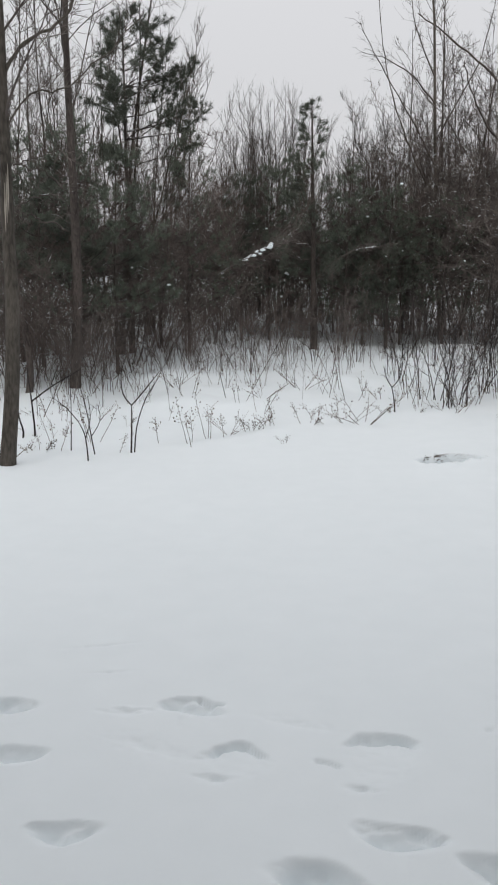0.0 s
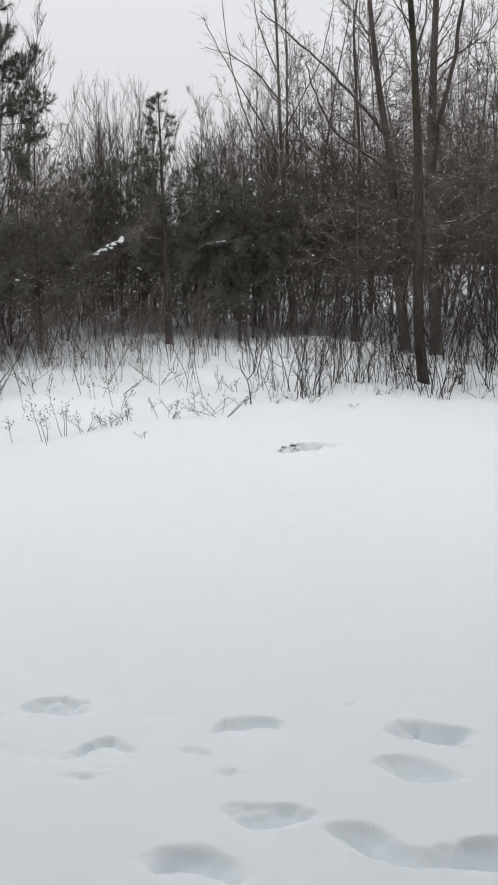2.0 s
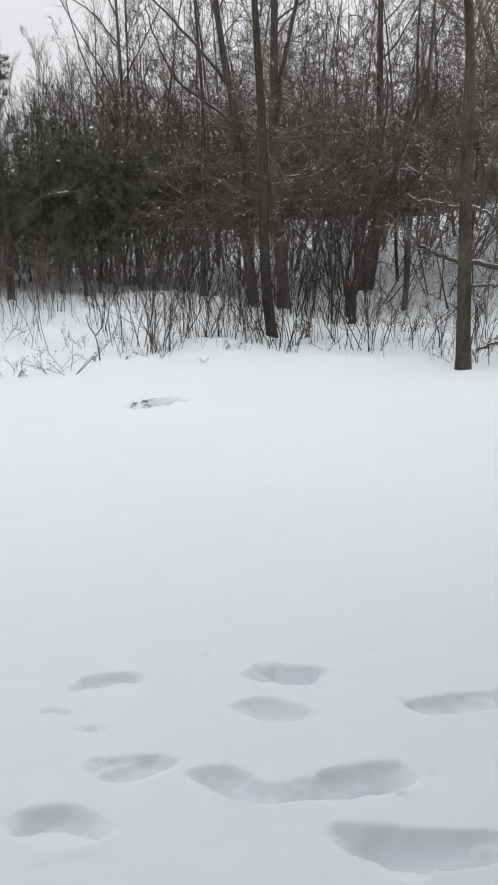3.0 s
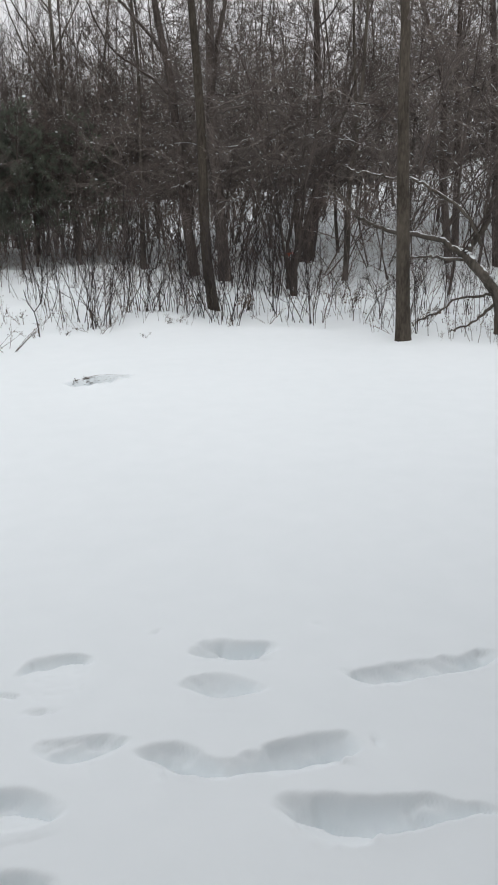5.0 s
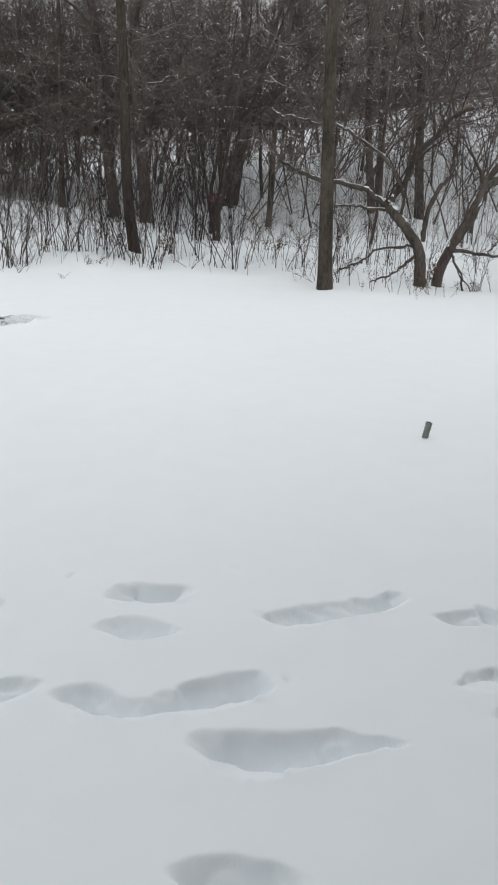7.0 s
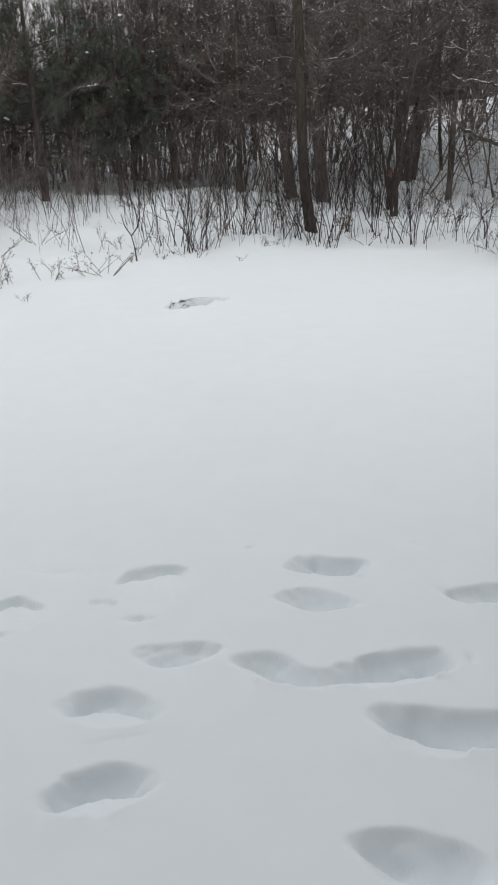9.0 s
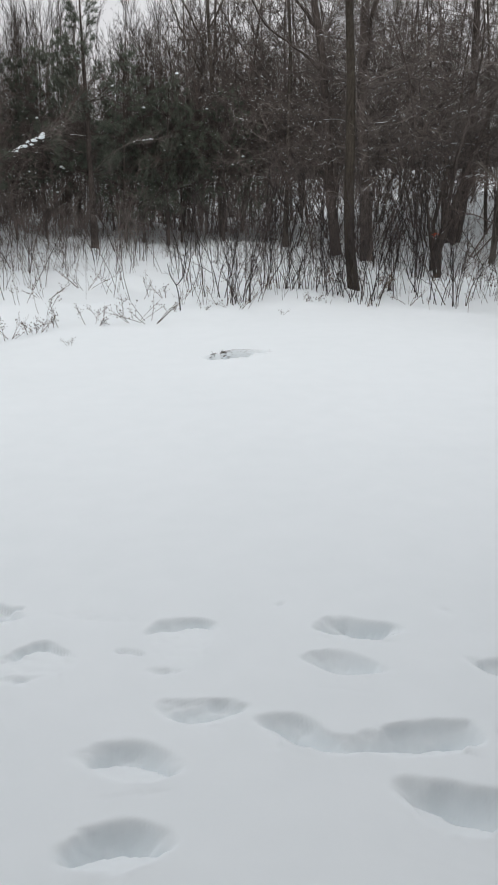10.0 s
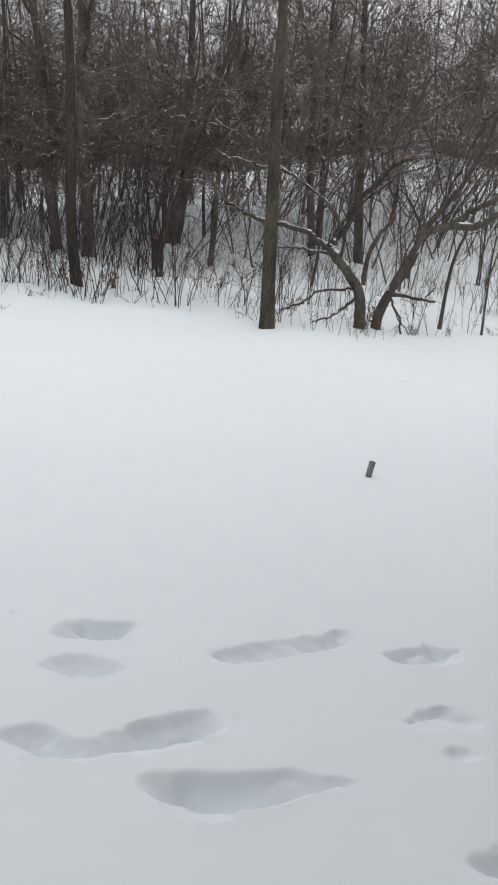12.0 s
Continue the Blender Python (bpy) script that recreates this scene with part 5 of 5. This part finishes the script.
# thin stems and shoots all over the woods floor
def undergrowth():
    g = Geo()
    for k in range(1900):
        az = random.uniform(-20, 52)
        if 8 < az < 29 and k % 5 < 3:
            continue
        r = edge_r(az) + 0.3 + strip(az) * random.uniform(0.35, 0.9) + 30 * random.random() ** 1.6
        if noise.noise(Vector((az * 0.5, r * 0.45, 0))) < -0.08 or (28 < az < 48 and random.random() < 0.55):
            continue
        if az < 13 and r > edge_r(az) + strip(az) + 6 and random.random() < 0.75:
            continue
        x, y = at_azimuth(az, r)
        p = Vector((x, y, ground_z(x, y) - 0.05))
        H = random.uniform(0.5, 2.6)
        stem = bough(p, Vector((random.gauss(0, 0.11), random.gauss(0, 0.11), 1)), H, 4, 0.20, 0.04)
        w = random.uniform(0.003, 0.0090)
        g.tube(stem, [w, w * 0.85, w * 0.7, w * 0.5, w * 0.25], 3)
        for _ in range(random.choice((3, 5, 7, 9))):
            j = random.choice((1, 2, 3))
            q = stem[j].lerp(stem[j + 1], random.random())
            e = side_way((stem[j + 1] - stem[j]).normalized(), random.uniform(0.3, 0.75))
            g.spike(q, q + e * H * random.uniform(0.10, 0.30), w * 0.5)
    return tagged(new("undergrowth", g.mesh("undergrowth", TWIG_DARK)), "thin brown shoots and stems standing in the snow", "undergrowth", kind="stuff")


random.seed(44)
undergrowth()


# taller, thinner shoots that blur the far end of the snow
def thicket():
    g = Geo()
    for k in range(1150):
        az = random.uniform(12, 50)
        far = k > 500
        r = edge_r(az) + (random.uniform(12, 42) if far else random.uniform(6, 20))
        x, y = at_azimuth(az, r)
        H = random.uniform(1.0, 3.2) if far else random.uniform(1.4, 4.2)
        stem = bough(Vector((x, y, ground_z(x, y) - 0.05)), Vector((random.gauss(0, 0.14), random.gauss(0, 0.14), 1)), H, 5, 0.13, 0.02)
        w = random.uniform(0.004, 0.009) if far else random.uniform(0.003, 0.006)
        g.tube(stem, [w, w * 0.9, w * 0.75, w * 0.6, w * 0.4, w * 0.2], 3)
        for _ in range(random.randrange(3, 7) if far else random.randrange(7, 14)):
            j = random.randrange(1, 5)
            q = stem[j].lerp(stem[j + 1], random.random())
            e = side_way((stem[j + 1] - stem[j]).normalized(), random.uniform(0.4, 1.2))
            m = q + e * H * random.uniform(0.08, 0.16)
            g.spike(q, m, w * 0.6)
            if not far:
                g.spike(m - e * 0.01, m + (e + jitter(0.5)).normalized() * H * random.uniform(0.06, 0.14), w * 0.45)
    return tagged(new("thicket", g.mesh("thicket", TWIG)), "fine tangle of thin bare shoots between the trees", "undergrowth", kind="stuff")


thicket()


# ---- saplings and dry weeds along the edge ----
def fork(name, x, y, label, stem, arms, r=0.014, group="saplings"):
    """A small sapling: a stem of (sideways, up) points that parts into arms."""
    ob, base = tree_base(name, x, y, label, "sapling", group)
    h = Vector((x, y, 0)).normalized()
    right = Vector((h.y, -h.x, 0))
    g, t = Geo(), Geo()
    for i, line in enumerate([stem] + arms):
        path = smooth_path([right * u + Vector((0, 0, w)) + h * (random.uniform(-0.1, 0.1) if j else 0) for j, (u, w) in enumerate(line)], 3)
        n = len(path)
        rr = r if i == 0 else r * 0.7
        g.tube(path, [rr * (1 - 0.6 * k / n) for k in range(n)], 5)
        twigs_along(t, path, 0.0035, 5 if i else 2, 0.3, fine=2)
    part("stem", joined([g, t]), STEM, ob)
    ob.matrix_world = Matrix.Translation(base)
    return ob


random.seed(8)
fork("sapling", -1.87, 13.33, "dark forked bare sapling standing in snow", [(0, 0), (0.02, 0.45), (0.03, 0.86)],
     [[(0.03, 0.86), (-0.10, 1.05), (-0.12, 1.35), (-0.05, 1.6)], [(0.03, 0.86), (0.25, 1.1), (0.48, 1.38)], [(0.05, 0.0), (0.10, 0.5), (0.25, 0.95), (0.40, 1.2)]], 0.018)
fork("sapling", -2.43, 12.72, "curved bare sapling standing in snow", [(0, 0), (-0.03, 0.45), (-0.12, 0.7)], [[(-0.12, 0.7), (-0.3, 0.92), (-0.5, 1.1)], [(-0.03, 0.45), (0.05, 0.75), (0.02, 1.1)]], 0.013)
fork("sapling", -2.39, 13.14, "curved bare sapling standing in snow", [(0, 0), (-0.06, 0.4), (-0.12, 0.8), (-0.2, 1.15)], [[(-0.06, 0.4), (0.08, 0.65), (0.05, 0.9)]], 0.012)
fork("sapling", -3.75, 13.90, "dark kinked bare sapling standing in snow", [(0, 0), (0.04, 0.25), (-0.02, 0.5), (-0.04, 0.9)], [[(-0.02, 0.5), (-0.1, 0.8), (-0.08, 1.1)]], 0.02)
fork("sapling", -3.60, 13.97, "dark forked bare sapling standing in snow", [(0, 0), (0.06, 0.2), (0.03, 0.75), (-0.02, 1.3)], [[(0.03, 0.75), (0.4, 1.0), (0.85, 1.25)]], 0.022)
fork("sapling", -2.85, 13.48, "straight bare sapling standing in snow", [(0, 0), (0.02, 0.5), (0.03, 1.0), (0.0, 1.4)], [], 0.010)
fork("sapling", 2.99, 17.37, "small forked bare sapling standing in snow", [(0, 0), (-0.03, 0.35), (-0.08, 0.62)], [[(-0.08, 0.62), (-0.2, 0.82), (-0.26, 1.05)], [(-0.08, 0.62), (0.05, 0.8), (0.12, 1.1), (0.1, 1.5)]], 0.017)


def weed(label, stalks, height, lean, seed_n, name="dry_weed", leaf=False):
    """Dead stalks with curled leaves and seed heads."""
    ob = tagged(new(name), label, "weed", "dry weeds in the snow")
    for _ in range(stalks):
        g = Geo()
        a = random.uniform(0, 6.283)
        p = Vector((math.cos(a) * 0.09, math.sin(a) * 0.09, -0.04))
        d = Vector((math.cos(a) * lean, math.sin(a) * lean, 1))
        st = bough(p, d, height * random.uniform(0.6, 1.1), 5, 0.10, 0.0)
        g.tube(st, [0.006, 0.0055, 0.005, 0.004, 0.003, 0.002], 3)
        for k in range(seed_n):
            w = random.uniform(0.45, 1.0)
            j = min(int(w * 5), 4)
            q = st[j].lerp(st[j + 1], w * 5 - j)
            e = side_way((st[j + 1] - st[j]).normalized(), random.uniform(0.5, 1.1))
            q2 = q + e * random.uniform(0.04, 0.14)
            g.spike(q, q2, 0.0035)
            g.lump(q2, random.uniform(0.006, 0.016) * (1.5 if leaf else 1), 1.5)
        part("stalk", g, DRY, ob)
    return ob


random.seed(9)
weeds = [weed("dry brown weed stalks with seed heads in snow", 3, 0.75, 0.25, 9), weed("low dry brown weed with curled leaves", 4, 0.38, 0.7, 10),
         weed("single dry weed stalk with drooping seed heads", 1, 0.8, 0.3, 16), weed("tangled arching dry stems in snow", 7, 0.9, 1.1, 4)]
for x, y, i, size in ((-0.89, 13.84, 0, 1.1), (-0.64, 14.52, 0, 1.05), (-0.4, 14.6, 2, 0.9), (-0.01, 15.45, 1, 0.9), (0.1, 15.5, 1, 0.8), (0.38, 15.75, 1, 0.8), (0.55, 15.9, 2, 0.9),
                      (1.10, 15.92, 2, 1.0), (1.12, 15.95, 1, 0.8), (2.21, 16.26, 3, 1.1), (1.9, 16.3, 3, 0.8), (0.61, 14.26, 1, 0.45), (3.62, 17.93, 0, 0.9), (4.15, 17.39, 3, 0.8),
                      (-3.04, 13.49, 0, 0.9), (-2.15, 13.29, 2, 0.8), (-1.48, 14.21, 2, 1.0), (4.97, 16.76, 1, 0.4), (10.58, 12.59, 2, 0.45), (10.80, 13.07, 0, 0.7),
                      (-3.3, 13.3, 1, 0.8), (-2.6, 14.1, 0, 1.0), (0.2, 16.6, 0, 0.9), (2.8, 17.2, 1, 0.7), (3.4, 17.3, 1, 0.6)):
    plant(weeds[i], x, y, size, True)
for k in range(54):
    az = 12 + 42 * ((k * 0.618034) % 1.0)
    x, y = at_azimuth(az, edge_r(az) + 0.1 + 2.5 * random.random() ** 1.5)
    plant(weeds[random.choice((0, 0, 1, 2, 3))], x, y, random.uniform(0.5, 1.1), True)

for k in range(34):
    az = -17 + 29 * ((k * 0.618034) % 1.0)
    x, y = at_azimuth(az, edge_r(az) + 0.3 + strip(az) * random.random())
    plant(weeds[random.choice((0, 0, 1, 2, 2, 3))], x, y, random.uniform(0.5, 1.0), True)

# tan dead leaves still held by low shoots
random.seed(14)
leafy = weed("low shoots holding tan dead leaves", 5, 0.9, 0.5, 14, leaf=True)
for k in range(9):
    az = random.choice((random.uniform(29, 36), random.uniform(18, 24), random.uniform(38, 46)))
    x, y = at_azimuth(az, edge_r(az) + random.uniform(0.4, 4.5))
    plant(leafy, x, y, random.uniform(0.7, 1.1), True)

# ---- the tuft in the melted hollow, and dark specks that stand for its shade ----
random.seed(3)
tuft_ob = tagged(new("grass_tuft"), "dark flattened tuft of dead stems, and specks painting shade, in a snow hollow", "grass")
g = Geo()
sheet = np.empty(len(ground.data.vertices) * 3)
ground.data.vertices.foreach_get("co", sheet)
sheet = sheet.reshape(-1, 3)
sheet = sheet[(abs(sheet[:, 0] - 3.05) < 0.8) & (abs(sheet[:, 1] - 13.05) < 0.8)]


def hollow_z(x, y):
    return float(sheet[np.argmin((sheet[:, 0] - x) ** 2 + (sheet[:, 1] - y) ** 2), 2])


HOLLOW = next(p for p in PRINTS if p[1] > 0.3)
# the last two rows are fine specks: the far wall's shade put into colour
for mid, wide, lo, hi, n in ((-0.30, 0.04, 0.08, 0.12, 34), (-0.22, 0.02, 0.10, 0.14, 16), (-0.10, 0.025, 0.06, 0.22, 60), (-0.04, 0.03, 0.14, 0.24, 60), (0.03, 0.03, 0.10, 0.24, 60), (0.09, 0.02, 0.14, 0.22, 36), (0.10, 0.13, 0.02, 0.22, 1300), (0.32, 0.13, 0.02, 0.20, 1000)):
    for k in range(n):
        across = mid + random.gauss(0, wide)
        away = float(np.interp(across, HOLLOW[3][0], HOLLOW[3][1])) - random.uniform(lo, hi)
        c, d = math.cos(HOLLOW[0]), math.sin(HOLLOW[0])
        x, y = across * c + away * d, away * c - across * d
        a = random.uniform(0, 6.283)
        p = Vector((x, y, hollow_z(x, y) + 0.004))
        if wide > 0.07:
            g.spike(p, p + Vector((math.cos(a), math.sin(a), 0.4)) * random.uniform(0.005, 0.011), random.uniform(0.0010, 0.0022))
        elif k % 9 == 0:
            g.lump(p, random.uniform(0.008, 0.018), 0.6)
        elif k % 24 == 1:
            g.tube(bough(p, Vector((math.cos(a), math.sin(a), random.uniform(0.3, 1.2))), random.uniform(0.04, 0.08), 3, 0.4, -0.10), [0.003, 0.004, 0.003, 0.0012], 3)
        else:
            g.spike(p, p + Vector((math.cos(a), math.sin(a), 0.3)) * random.uniform(0.015, 0.05), random.uniform(0.002, 0.005))
MIDST = Vector((3.05, 13.25, hollow_z(3.05, 13.25)))
g.v = [v - MIDST for v in g.v]
tagged(part("stem", g, LITTER_AND_SHADE, tuft_ob), kind="stuff")
tuft_ob.location = MIDST

# ---- the pipe stub in the lawn ----
pipe = tagged(new("pipe_stub"), "short weathered grey pipe stub in the snow", "pipe")
bm = bmesh.new()
rings = [(0.032, -0.1), (0.0325, 0.13), (0.034, 0.158), (0.032, 0.165), (0.025, 0.165), (0.024, 0.11)]
vs = [[bm.verts.new((r * math.cos(k * 0.3927), r * math.sin(k * 0.3927), z)) for k in range(16)] for r, z in rings]
for a, b in zip(vs, vs[1:]):
    for k in range(16):
        bm.faces.new((a[k], a[(k + 1) % 16], b[(k + 1) % 16], b[k]))
bm.faces.new(vs[-1])
me = bpy.data.meshes.new("tube")
bm.to_mesh(me)
me.materials.append(PIPE)
ob = new("tube", me)
ob.parent = pipe
pipe.matrix_world = pose(5.63, 6.34, 0.0, 4, 8, 0)

# ---- snowy fallen boughs caught in the brush ----
random.seed(17)
for x, y, z, dx, dz, r in ((-0.135, 18.6, 3.10, 0.63, 0.30, 0.063), (2.25, 18.6, 3.32, 0.43, 0.06, 0.018)):
    ob = tagged(new("fallen_bough"), "fallen bough caught in the brush under thick snow", "branch", "fallen boughs")
    path = smooth_path([Vector((-2.2, 0.6, -3.1)), Vector((-0.8, 0.2, -0.6)), Vector((0, 0, 0)), Vector((dx * 0.5, 0, dz * 0.6)), Vector((dx, 0, dz)), Vector((dx * 1.5, 0, dz * 1.3))], 4)
    g, s, t = Geo(), Geo(), Geo()
    g.tube(path, [0.007] * len(path), 5)
    for k in range(22):
        w = random.random() ** 0.8
        s.lump(Vector((dx * w, random.gauss(0, 0.06), dz * w + random.gauss(0.02, r * 0.35))), r * random.choice((0.4, 0.6, 0.8, 1.1)) * (0.8 + 0.4 * w), 0.6)
    twigs_along(t, path, 0.006, 18, 0.6)
    part("bough", g, BARK_DARK, ob)
    part("snow", s, SNOW, ob, "thick white snow")
    tagged(part("spray", t, TWIG, ob), kind="stuff")
    ob.matrix_world = Matrix.Translation((x, y, z))
